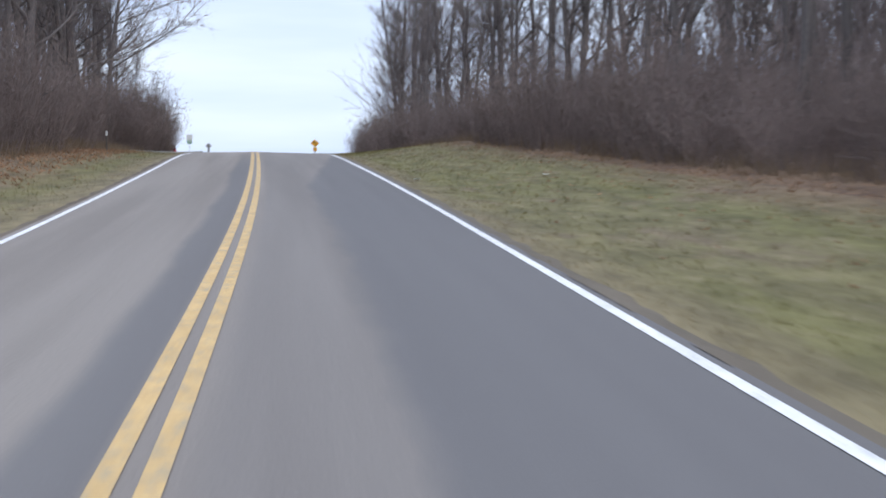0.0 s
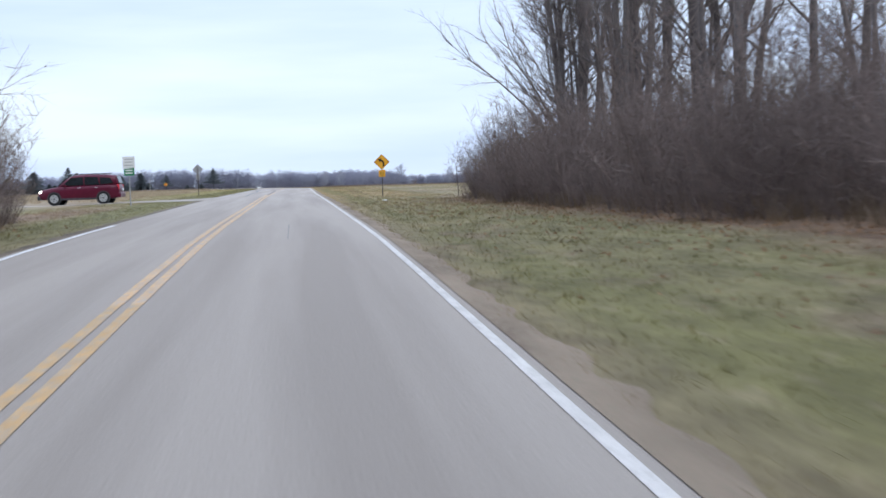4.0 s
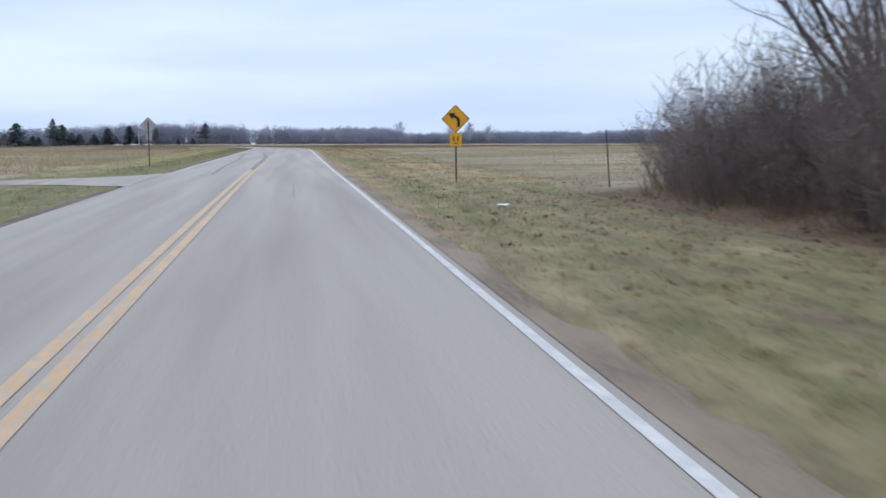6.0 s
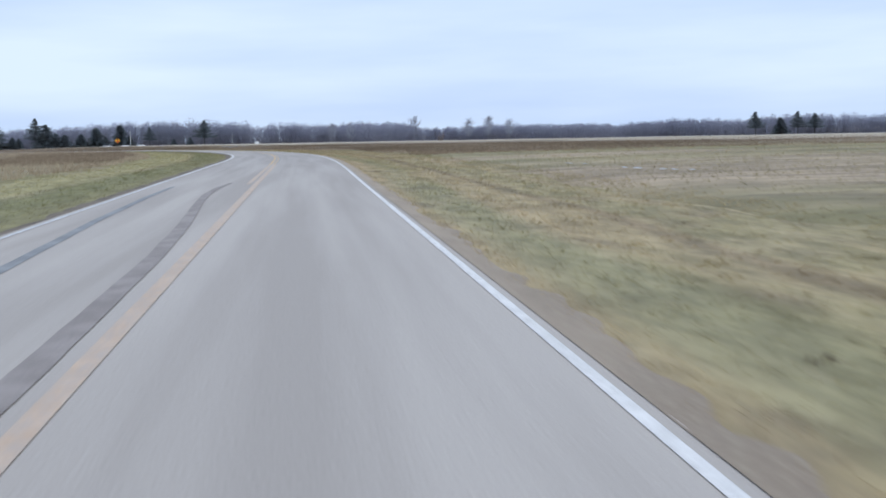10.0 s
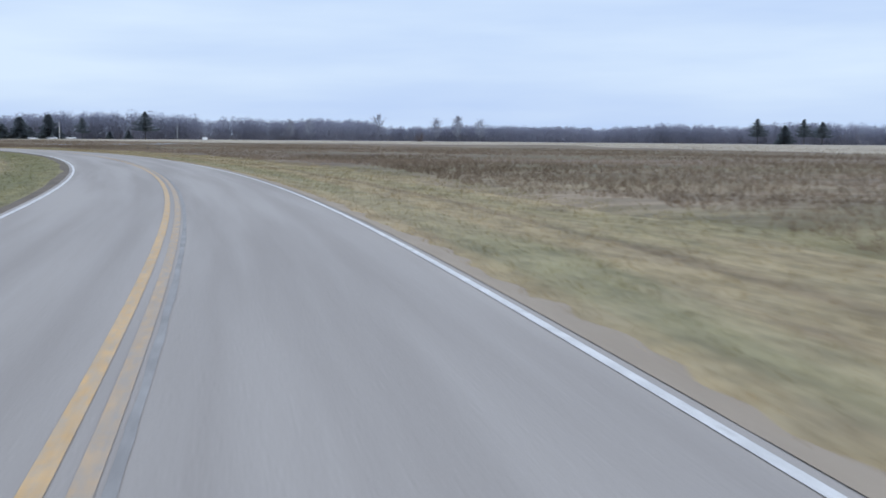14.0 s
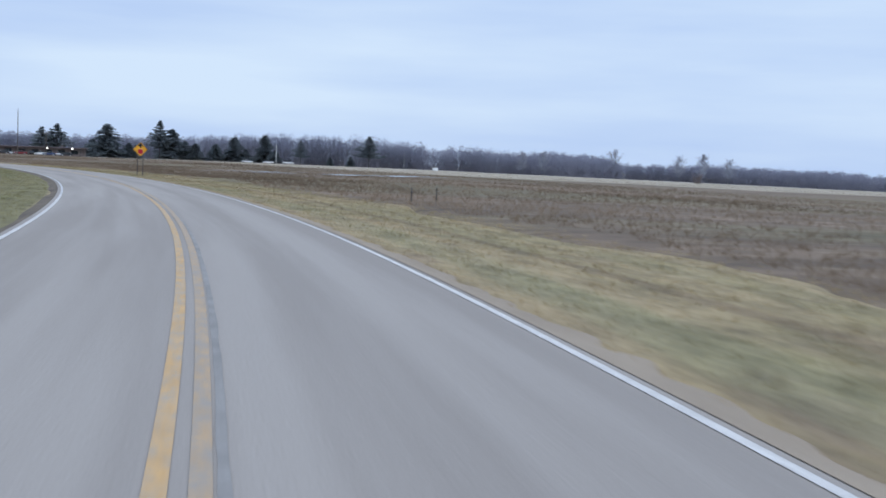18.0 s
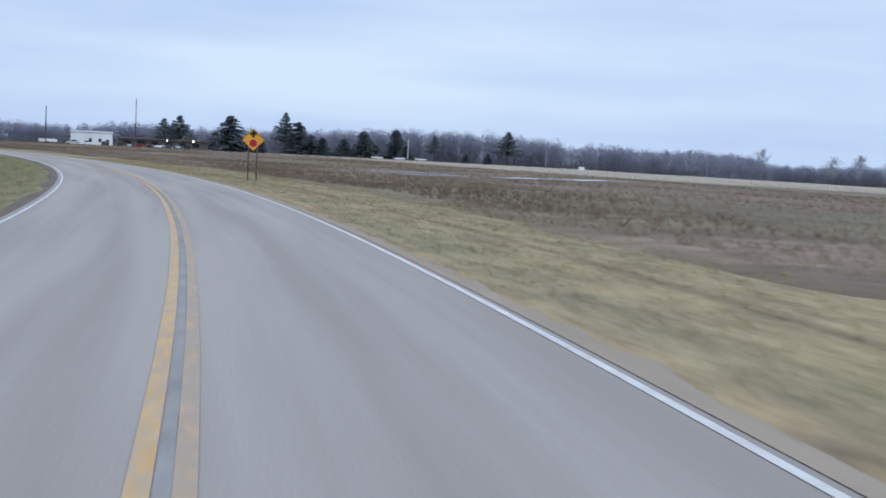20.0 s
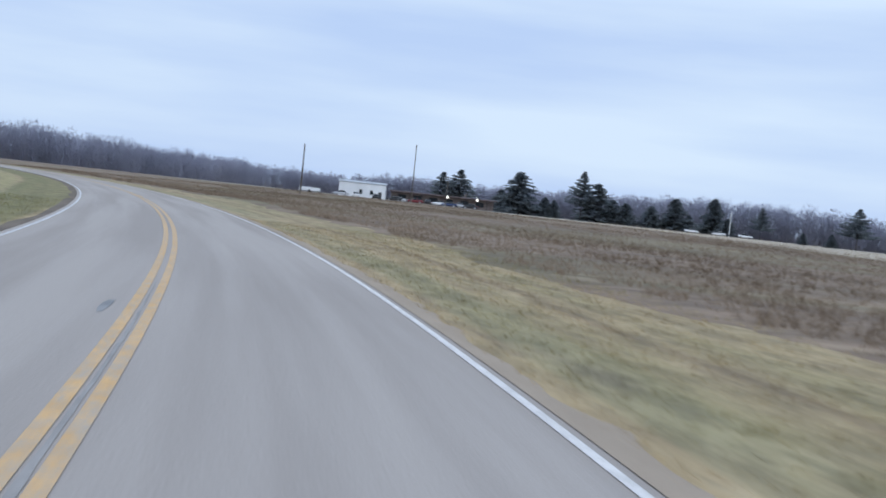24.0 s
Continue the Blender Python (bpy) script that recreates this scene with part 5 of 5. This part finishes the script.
# the diamond seen from behind, beyond the side road
sign = thing("warning_sign", "bare grey back of a diamond road sign", "road sign", m=road_pose(163, -5.75, 180 + 5))
part("post", channel_post(2.6, (0, 0.01, -0.3)), POST, sign, "rusty brown steel post")
face = part("plate", moved(outline(diamond(0.42), 0.004), 0, -0.006, 2.1), ALUMINIUM, sign, "grey aluminium plate")
part("speed_plate", moved(outline([(-0.16, -0.2), (0.16, -0.2), (0.16, 0.2), (-0.16, 0.2)], 0.004), 0, -0.006, 1.5), ALUMINIUM, sign)
bolts(sign, ((0, 0.028, 2.2), (0, 0.028, 1.8), (0, 0.028, 1.5)))

# white and green signs at the side road
sign = thing("route_sign", "white road sign above a small green one", "road sign", m=road_pose(130.5, -6.5, -4))
part("post", channel_post(2.75, (0, 0.01, -0.3)), STEEL, sign, "steel post")
face = part("plate", moved(outline([(-0.31, -0.31), (0.31, -0.31), (0.31, 0.31), (-0.31, 0.31)], 0.004), 0, -0.006, 2.16), SIGN_WHITE, sign, "grey-white plate")
for z, w in ((2.33, 0.44), (2.19, 0.38), (2.03, 0.44)):
    part("text_bar", box(w, 0.003, 0.045, (0, -0.0075, z)), FADED_INK, face, "faded grey bar of writing")
face = part("street_plate", moved(outline([(-0.26, -0.2), (0.26, -0.2), (0.26, 0.2), (-0.26, 0.2)], 0.004), 0, -0.006, 1.7), SIGN_GREEN, sign, "green plate")
for z in (1.77, 1.63):
    part("text_bar", box(0.36, 0.003, 0.06, (0, -0.0075, z)), SIGN_WHITE, face, "white bar of writing")
bolts(sign, ((0, -0.01, 2.38), (0, -0.01, 2.0), (0, -0.01, 1.83)))

# posts and litter beside the road
post = thing("marker_post", "weathered roadside post with a pale top", "post", m=road_pose(62.7, -6.9, 0))
part("post", box(0.085, 0.085, 0.85, (0, 0, 0.32), 0.012, 0.92), POST, post)
part("cap", box(0.1, 0.1, 0.24, (0, 0, 0.78), 0.02, 0.9), SIGN_WHITE, post, "pale painted top")
post = thing("fence_post", "thin leaning wooden fence post in rough grass", "post", m=road_pose(134.5, 10.9, 0) @ pose(0, 0, 0, 0, -3.5, 0))
part("stake", box(0.042, 0.042, 1.8, (0, 0, 0.75), 0.006, 0.85), POST, post)
part("wire_staple", box(0.06, 0.012, 0.012, (0, -0.026, 1.35)), STEEL, post)

for q, lat in ((370.8, 12.4), (372.2, 14.1)):
    post = thing("fence_post", "short dark stake in dead weeds", "post", m=road_pose(q, lat, 0))
    part("stake", box(0.07, 0.07, 0.85, (0, 0, 0.25), 0.01, 0.85), POST, post)
    part("wire_staple", box(0.09, 0.012, 0.012, (0, -0.04, 0.5)), STEEL, post)


def scrap(s, lat, size, label):
    x, y = plan(s, lat)
    bm = bmesh.new()
    bmesh.ops.create_grid(bm, x_segments=5, y_segments=4, size=size)
    for v in bm.verts:
        v.co.z = 0.35 * size * (noise.noise((v.co.x * 9, v.co.y * 9, s)) + 0.6)
    bmesh.ops.solidify(bm, geom=bm.faces[:], thickness=0.004)
    me = bpy.data.meshes.new("paper")
    bm.to_mesh(me)
    bm.free()
    me.materials.append(PAPER)
    ob = tagged(new("paper_litter", me), label, "litter", "roadside litter")
    ob.matrix_basis = pose(float(x), float(y), float(height(np.array([float(x)]), np.array([float(y)]))[0]) + 0.02, 0, 0, s * 40)


scrap(125.4, 6.05, 0.11, "crumpled white paper lying in roadside grass")
scrap(36.5, 4.3, 0.08, "small crumpled white paper in roadside grass")
scrap(34, 7.2, 0.07, "small crumpled white paper in roadside grass")


# ---- vehicles ----
def loft(rows, material, name, parent, label="", smooth=True):
    """A body from cross sections: rows of (x, half width, z low, z high, inset of the top)."""
    v, f = [], []
    for x, hw, z0, z1, ins in rows:
        r = min(0.12, (z1 - z0) * 0.3)
        for y, z in ((-hw + 0.06, z0), (-hw, z0 + r), (-hw, z1 - r * 1.6), (-hw + ins * 0.5, z1 - r * 0.5), (-hw + ins + 0.08, z1),
                     (hw - ins - 0.08, z1), (hw - ins * 0.5, z1 - r * 0.5), (hw, z1 - r * 1.6), (hw, z0 + r), (hw - 0.06, z0)):
            v.append((x, y, z))
    k = 10
    for i in range(len(rows) - 1):
        for j in range(k):
            f.append((i * k + j, i * k + (j + 1) % k, (i + 1) * k + (j + 1) % k, (i + 1) * k + j))
    f.append(tuple(range(k))[::-1])
    f.append(tuple((len(rows) - 1) * k + j for j in range(k)))
    return part(name, mesh_of(name, v, f, material, None, smooth), None, parent, label)


def wheel(car, x, y, r):
    out = 1 if y > 0 else -1
    t = part("wheel", cyl(r, 0.22, (x, y, r), "y", 24), RUBBER, car, "black tyre")
    part("rim", cyl(r * 0.68, 0.03, (x, y + out * 0.105, r), "y", 20, r * 0.66), ALLOY, t, "silver alloy rim")
    for i in range(5):
        a = 2 * math.pi * i / 5
        part("spoke", cyl(r * 0.07, 0.02, (x + math.cos(a) * r * 0.42, y + out * 0.122, r + math.sin(a) * r * 0.42), "y", 8), DARK, t)
    part("hub", cyl(r * 0.13, 0.03, (x, y + out * 0.12, r), "y", 10), DARK, t)


def side_window(car, pts, y, name, parent=None):
    out = 1 if y > 0 else -1
    bm = outline(pts, 0.012)
    moved(bm, 0, y - (0.012 if out < 0 else 0.0), 0)
    return part(name, bm, GLASS, parent or car, "dark tinted glass")


def big_car(paint, m, label):
    """A tall estate car, nose to +x."""
    car = thing("suv", label, "car", m=m)
    body = loft([(-2.36, 0.72, 0.50, 0.95, 0.05), (-2.30, 0.86, 0.36, 1.12, 0.06), (-1.7, 0.92, 0.28, 1.14, 0.05), (-0.4, 0.93, 0.26, 1.10, 0.04), (0.9, 0.93, 0.27, 1.07, 0.05),
                 (1.5, 0.91, 0.30, 1.02, 0.08), (2.1, 0.86, 0.33, 0.92, 0.12), (2.35, 0.74, 0.40, 0.78, 0.12), (2.42, 0.6, 0.45, 0.7, 0.1)], paint, "body", car)
    loft([(-2.26, 0.74, 1.08, 1.42, 0.06), (-2.12, 0.80, 1.06, 1.66, 0.14), (-1.6, 0.82, 1.05, 1.74, 0.17), (-0.4, 0.83, 1.04, 1.77, 0.18), (0.3, 0.82, 1.03, 1.73, 0.18), (0.72, 0.80, 1.02, 1.5, 0.12), (1.25, 0.76, 1.0, 1.06, 0.04)], paint, "cabin", car)
    for y in (-0.79, 0.79):
        k = 0.045 if y > 0 else -0.045
        side_window(car, [(0.95, 1.13), (0.42, 1.58), (-0.28, 1.62), (-0.28, 1.13)], y + k, "front_window")
        side_window(car, [(-0.36, 1.13), (-0.36, 1.62), (-1.12, 1.6), (-1.2, 1.13)], y + k, "rear_window")
        side_window(car, [(-1.28, 1.15), (-1.22, 1.58), (-1.86, 1.52), (-2.02, 1.2)], y + k, "quarter_window")
        o = 1 if y > 0 else -1
        for x in (0.0, -1.0):
            part("door_handle", box(0.17, 0.03, 0.03, (x - 0.05, o * 0.945, 0.98), 0.008), ALLOY, car, "bright door handle")
        part("mirror", box(0.12, 0.2, 0.15, (0.78, o * 1.0, 1.13), 0.03), paint, car)
        part("sill_trim", box(2.3, 0.03, 0.09, (0.1, o * 0.93, 0.33), 0.01), DARK, car, "black sill trim")
        part("roof_rail", box(1.9, 0.04, 0.045, (-0.75, o * 0.62, 1.79), 0.012), DARK, car)
        part("tail_light", box(0.12, 0.2, 0.3, (-2.28, o * 0.75, 0.98), 0.03), TAIL, car, "lit red tail light")
        part("headlight", box(0.3, 0.24, 0.14, (2.16, o * 0.68, 0.76), 0.03), LIT, car, "lit white headlight")
        part("wheel_arch", cyl(0.41, 0.03, (1.42, o * 0.917, 0.36), "y", 24), DARK, car, "dark wheel arch")
        part("wheel_arch", cyl(0.41, 0.03, (-1.42, o * 0.917, 0.36), "y", 24), DARK, car, "dark wheel arch")
        wheel(car, 1.42, o * 0.85, 0.36)
        wheel(car, -1.42, o * 0.85, 0.36)
    part("windscreen", box(0.02, 1.36, 0.62, (0.99, 0, 1.33), turn=Matrix.Rotation(radians(-50), 4, "Y")), GLASS, car, "dark windscreen")
    part("tail_window", box(0.02, 1.3, 0.42, (-2.26, 0, 1.42), turn=Matrix.Rotation(radians(14), 4, "Y")), GLASS, car, "dark rear glass")
    part("front_bumper", box(0.18, 1.66, 0.24, (2.33, 0, 0.42), 0.05), DARK, car, "black front bumper")
    part("rear_bumper", box(0.2, 1.72, 0.3, (-2.33, 0, 0.5), 0.05), paint, car)
    part("grille", box(0.04, 0.8, 0.16, (2.41, 0, 0.66), 0.02), DARK, car)
    part("plate", box(0.02, 0.5, 0.13, (-2.44, 0, 0.82)), SIGN_WHITE, car, "plain pale plate")
    return car


def small_car(paint, m, label):
    """A parked saloon, nose to +x."""
    car = thing("parked_car", label, "car", "cars parked before the low shop", m=m)
    loft([(-2.2, 0.7, 0.45, 0.85, 0.06), (-2.1, 0.82, 0.32, 0.96, 0.08), (-0.8, 0.88, 0.25, 0.95, 0.05), (0.8, 0.88, 0.25, 0.9, 0.05), (1.9, 0.82, 0.3, 0.78, 0.1), (2.2, 0.66, 0.4, 0.62, 0.1)], paint, "body", car)
    loft([(-1.55, 0.68, 0.9, 0.98, 0.05), (-0.95, 0.72, 0.9, 1.36, 0.14), (0.1, 0.73, 0.88, 1.42, 0.16), (0.55, 0.7, 0.88, 1.2, 0.1), (1.05, 0.66, 0.86, 0.92, 0.04)], GLASS, "cabin", car, "dark glazed cabin")
    part("roof", box(1.0, 1.1, 0.04, (-0.4, 0, 1.42), 0.015), paint, car)
    for x in (-1.35, 1.35):
        for y in (-0.8, 0.8):
            wheel(car, x, y, 0.31)
    for y in (-0.6, 0.6):
        part("headlight", box(0.12, 0.26, 0.12, (2.08, y, 0.64), 0.02), LENS, car)
        part("tail_light", box(0.08, 0.26, 0.14, (-2.14, y, 0.78), 0.02), TAIL, car)
    return car


sx, sy = plan(142.0, -10.9)
sz = float(height(np.array([float(sx)]), np.array([float(sy)]))[0])
big_car(RED_PAINT, pose(float(sx), float(sy), sz + 0.02, 0, 0, 180 + 1), "dark red suv turning into the side road")


# ---- the far buildings, poles and lot ----
def on_ground(x, y, turn=0.0):
    return pose(x, y, float(height(np.array([float(x)]), np.array([float(y)]))[0]), 0, 0, turn)


shed = thing("white_shed", "long white metal shed with a low grey roof", "building", m=on_ground(-207.6, 718, 26))
L, Wd, H = 13.0, 9.0, 4.1
for y in (-Wd / 2, Wd / 2):
    wall = part("wall", box(L, 0.15, H, (0, y, H / 2)), WALL_WHITE, shed)
    if y < 0:
        for i in range(21):
            part("siding_rib", box(0.05, 0.05, H - 0.1, (-L / 2 + 0.5 + i * 0.6, y - 0.09, H / 2)), WALL_WHITE, wall)
        for x in (-0.4, 2.6):
            win = part("window", box(0.75, 0.06, 1.1, (x, y - 0.11, 1.7)), GLASS, shed, "small dark window")
            part("window_frame", ring([(-0.42, -0.6), (0.42, -0.6), (0.42, 0.6), (-0.42, 0.6)], 0.88), DARK, win).location = (x, y - 0.15, 1.7)
        dr = part("door", box(0.95, 0.06, 2.05, (5.0, y - 0.11, 1.03)), DARK, shed, "dark door")
        part("door_handle", box(0.05, 0.06, 0.12, (4.65, y - 0.16, 1.05)), STEEL, dr)
for x in (-L / 2, L / 2):
    part("wall", box(0.15, Wd - 0.16, H, (x, 0, H / 2)), WALL_WHITE, shed)
for y in (-1, 1):
    part("roof", box(L + 0.5, Wd / 2 + 0.35, 0.1, (0, y * (Wd / 4 + 0.1), H + 0.32), turn=Matrix.Rotation(radians(-y * 7), 4, "X")), ROOF_GREY, shed)
part("gutter", box(L + 0.4, 0.1, 0.1, (0, -Wd / 2 - 0.2, H + 0.03)), WALL_WHITE, shed)

shop = thing("low_shop", "long low grey-brown shop with a flat roof and two lit lamps", "building", m=on_ground(-193, 742, 26))
L, Wd, H = 30.0, 9.0, 2.9
for y in (-Wd / 2, Wd / 2):
    part("wall", box(L, 0.2, H, (0, y, H / 2)), BRICK, shop)
for x in (-L / 2, L / 2):
    part("wall", box(0.2, Wd - 0.22, H, (x, 0, H / 2)), BRICK, shop)
part("roof", box(L + 1.2, Wd + 2.6, 0.3, (0, -0.8, H + 0.15), 0.03), surface("dark_red_brown_roof", (0.12, 0.092, 0.092), (0.17, 0.132, 0.13), 0.4, 6, 0.7, 0.1), shop, "dark reddish flat roof")
part("fascia", box(L + 1.25, 0.06, 0.42, (0, -Wd / 2 - 1.65, H + 0.12)), DARK, shop)
for i in range(6):
    win = part("window", box(2.4, 0.06, 1.4, (-12 + i * 4.6, -Wd / 2 - 0.13, 1.5)), GLASS, shop, "dark shop window")
    part("mullion", box(0.06, 0.05, 1.4, (-12 + i * 4.6, -Wd / 2 - 0.17, 1.5)), DARK, win)
for x in (-13, -6.5, 0, 6.5, 13):
    part("porch_post", box(0.16, 0.16, H, (x, -Wd / 2 - 1.5, H / 2)), DARK, shop)
for x in (1.2, 10.0):
    part("lit_lamp", cyl(0.34, 0.12, (x, -Wd / 2 - 1.76, H + 0.05), "y", 14), LIT, shop, "bright white lit lamp")
part("chimney", box(0.6, 0.6, 1.0, (7, 1, H + 0.75), 0.03), BRICK, shop)
paints = [surface("paint_" + c, a, b, 0.6, 8, 0.3, 0) for c, a, b in (("black", (0.02, 0.02, 0.022), (0.03, 0.03, 0.034)), ("silver", (0.4, 0.41, 0.43), (0.46, 0.47, 0.49)),
          ("maroon", (0.14, 0.02, 0.025), (0.17, 0.025, 0.03)), ("white", (0.62, 0.62, 0.62), (0.7, 0.7, 0.7)), ("blue", (0.03, 0.05, 0.11), (0.04, 0.06, 0.13)))]
tones = ("black", "silver", "maroon", "white", "dark blue")
for i, (x, y, k) in enumerate(((-196.1, 703, 0), (-195.3, 716, 1), (-191, 718, 2), (-187.8, 719.5, 0), (-185.1, 720.5, 3), (-182.3, 721.5, 4), (-179.6, 723, 1), (-177, 724, 0), (-204, 698, 1), (-200.5, 700, 3), (-193.5, 709, 0))):
    small_car(paints[k], on_ground(x, y, 26 + (180 if i % 3 else 90)), "parked " + tones[k] + " saloon car on a gravel lot")
trailer = thing("white_trailer", "low white utility trailer standing in the field", "trailer", m=on_ground(-187, 650, 22))
part("bed", box(4.6, 1.6, 0.75, (0, 0, 0.75), 0.03), WALL_WHITE, trailer)
part("drawbar", box(1.2, 0.1, 0.1, (2.2, 0, 0.5)), STEEL, trailer)
for y in (-0.7, 0.7):
    part("wheel", cyl(0.3, 0.2, (0, y, 0.3), "y", 16), RUBBER, trailer)
box_thing = thing("white_box", "small white cabinet standing before far woods", "cabinet", m=on_ground(-49.2, 774, 10))
part("body", box(2.2, 0.9, 1.2, (0, 0, 0.6), 0.03), WALL_WHITE, box_thing)
part("lid", box(2.3, 1.0, 0.08, (0, 0, 1.24), 0.02), ROOF_GREY, box_thing)


def pole(x, y, tall, arms, label, material=POST):
    t = thing("utility_pole", label, "pole", "utility poles", m=on_ground(x, y, 30))
    part("shaft", cyl(0.16, tall + 0.4, (0, 0, tall / 2 - 0.2), "z", 10, 0.10), material, t)
    for z in arms:
        part("crossarm", box(2.2, 0.1, 0.12, (0, -0.12, tall - z)), POST, t)
        for q in (-0.95, -0.4, 0.4, 0.95):
            part("insulator", cyl(0.05, 0.16, (q, -0.12, tall - z + 0.13), "z", 8, 0.03), SIGN_WHITE, t)


pole(-156.5, 591.4, 8.3, (), "bare brown wooden pole in a winter field")
pole(-181.5, 693.6, 15.0, (), "tall weathered wooden utility pole")
pole(-177, 706, 8.0, (0.4,), "brown wooden utility pole")
pole(-116.3, 795, 8.0, (), "thin pale pole beside conifers", SIGN_WHITE)
pole(-63.6, 797, 7.2, (), "thin pale pole before far woods", STEEL)
for x, y, turn in ((-127.7, 793, 8), (-119.3, 794, 185), (-111.2, 795, 4)):
    small_car(paints[3], on_ground(x, y, turn), "parked white saloon car among conifers")


def pond(points, name, label):
    """A shallow sheet of water with an uneven rim."""
    fine = []
    for i in range(len(points)):
        a, b = points[i], points[(i + 1) % len(points)]
        for q in range(8):
            t = q / 8
            px_, py_ = a[0] + (b[0] - a[0]) * t, a[1] + (b[1] - a[1]) * t
            w = min(0.8, 0.12 * math.hypot(b[0] - a[0], b[1] - a[1])) * noise.noise((px_ * 0.5, py_ * 0.5, 4.0))
            fine.append((px_ + w, py_ + w * 0.6))
    zs = height(np.array([p[0] for p in fine]), np.array([p[1] for p in fine]))
    z = [float(q) + 0.07 for q in zs]  # follows the gently falling field
    v = [(p[0], p[1], q) for p, q in zip(fine, z)]
    k = len(fine)
    f = [(i, i + 1, k - 2 - i, k - 1 - i) for i in range(k // 2 - 1)]
    return tagged(new(name, mesh_of(name, v, f, WATER)), label, "puddle", kind="structure")


pond([(x - 1.5, y - 0.4) for x, y in SHEET] + [(x + 1.6, y + 0.6) for x, y in SHEET[:0:-1]], "water_long", "long shallow sheet of pale water in the field")
pond([(-58, 466), (-54.5, 470), (-51, 476), (-48, 483), (-48.9, 483.5), (-52.2, 477), (-55.8, 471), (-59, 467)], "water_far", "thin shallow strip of pale water in the field")
pond([(-50, 449), (-46, 452), (-43, 456), (-45, 456), (-49, 452)], "water_near", "small shallow puddle in the field")
for x, y, a, b in ((5.7, 219.0, 0.14, 0.5), (6.05, 217.4, 0.1, 0.4), (6.1, 210.3, 0.13, 0.3), (6.35, 209.3, 0.16, 0.45), (6.8, 207.7, 0.12, 0.35), (7.0, 207.0, 0.15, 0.25), (7.4, 206.3, 0.1, 0.35)):
    pond([(x - a, y), (x - a * 0.4, y - b), (x + a * 0.6, y - b * 0.8), (x + a, y + b * 0.2), (x + a * 0.2, y + b)], "water_first", "small shallow puddle in rough grass")
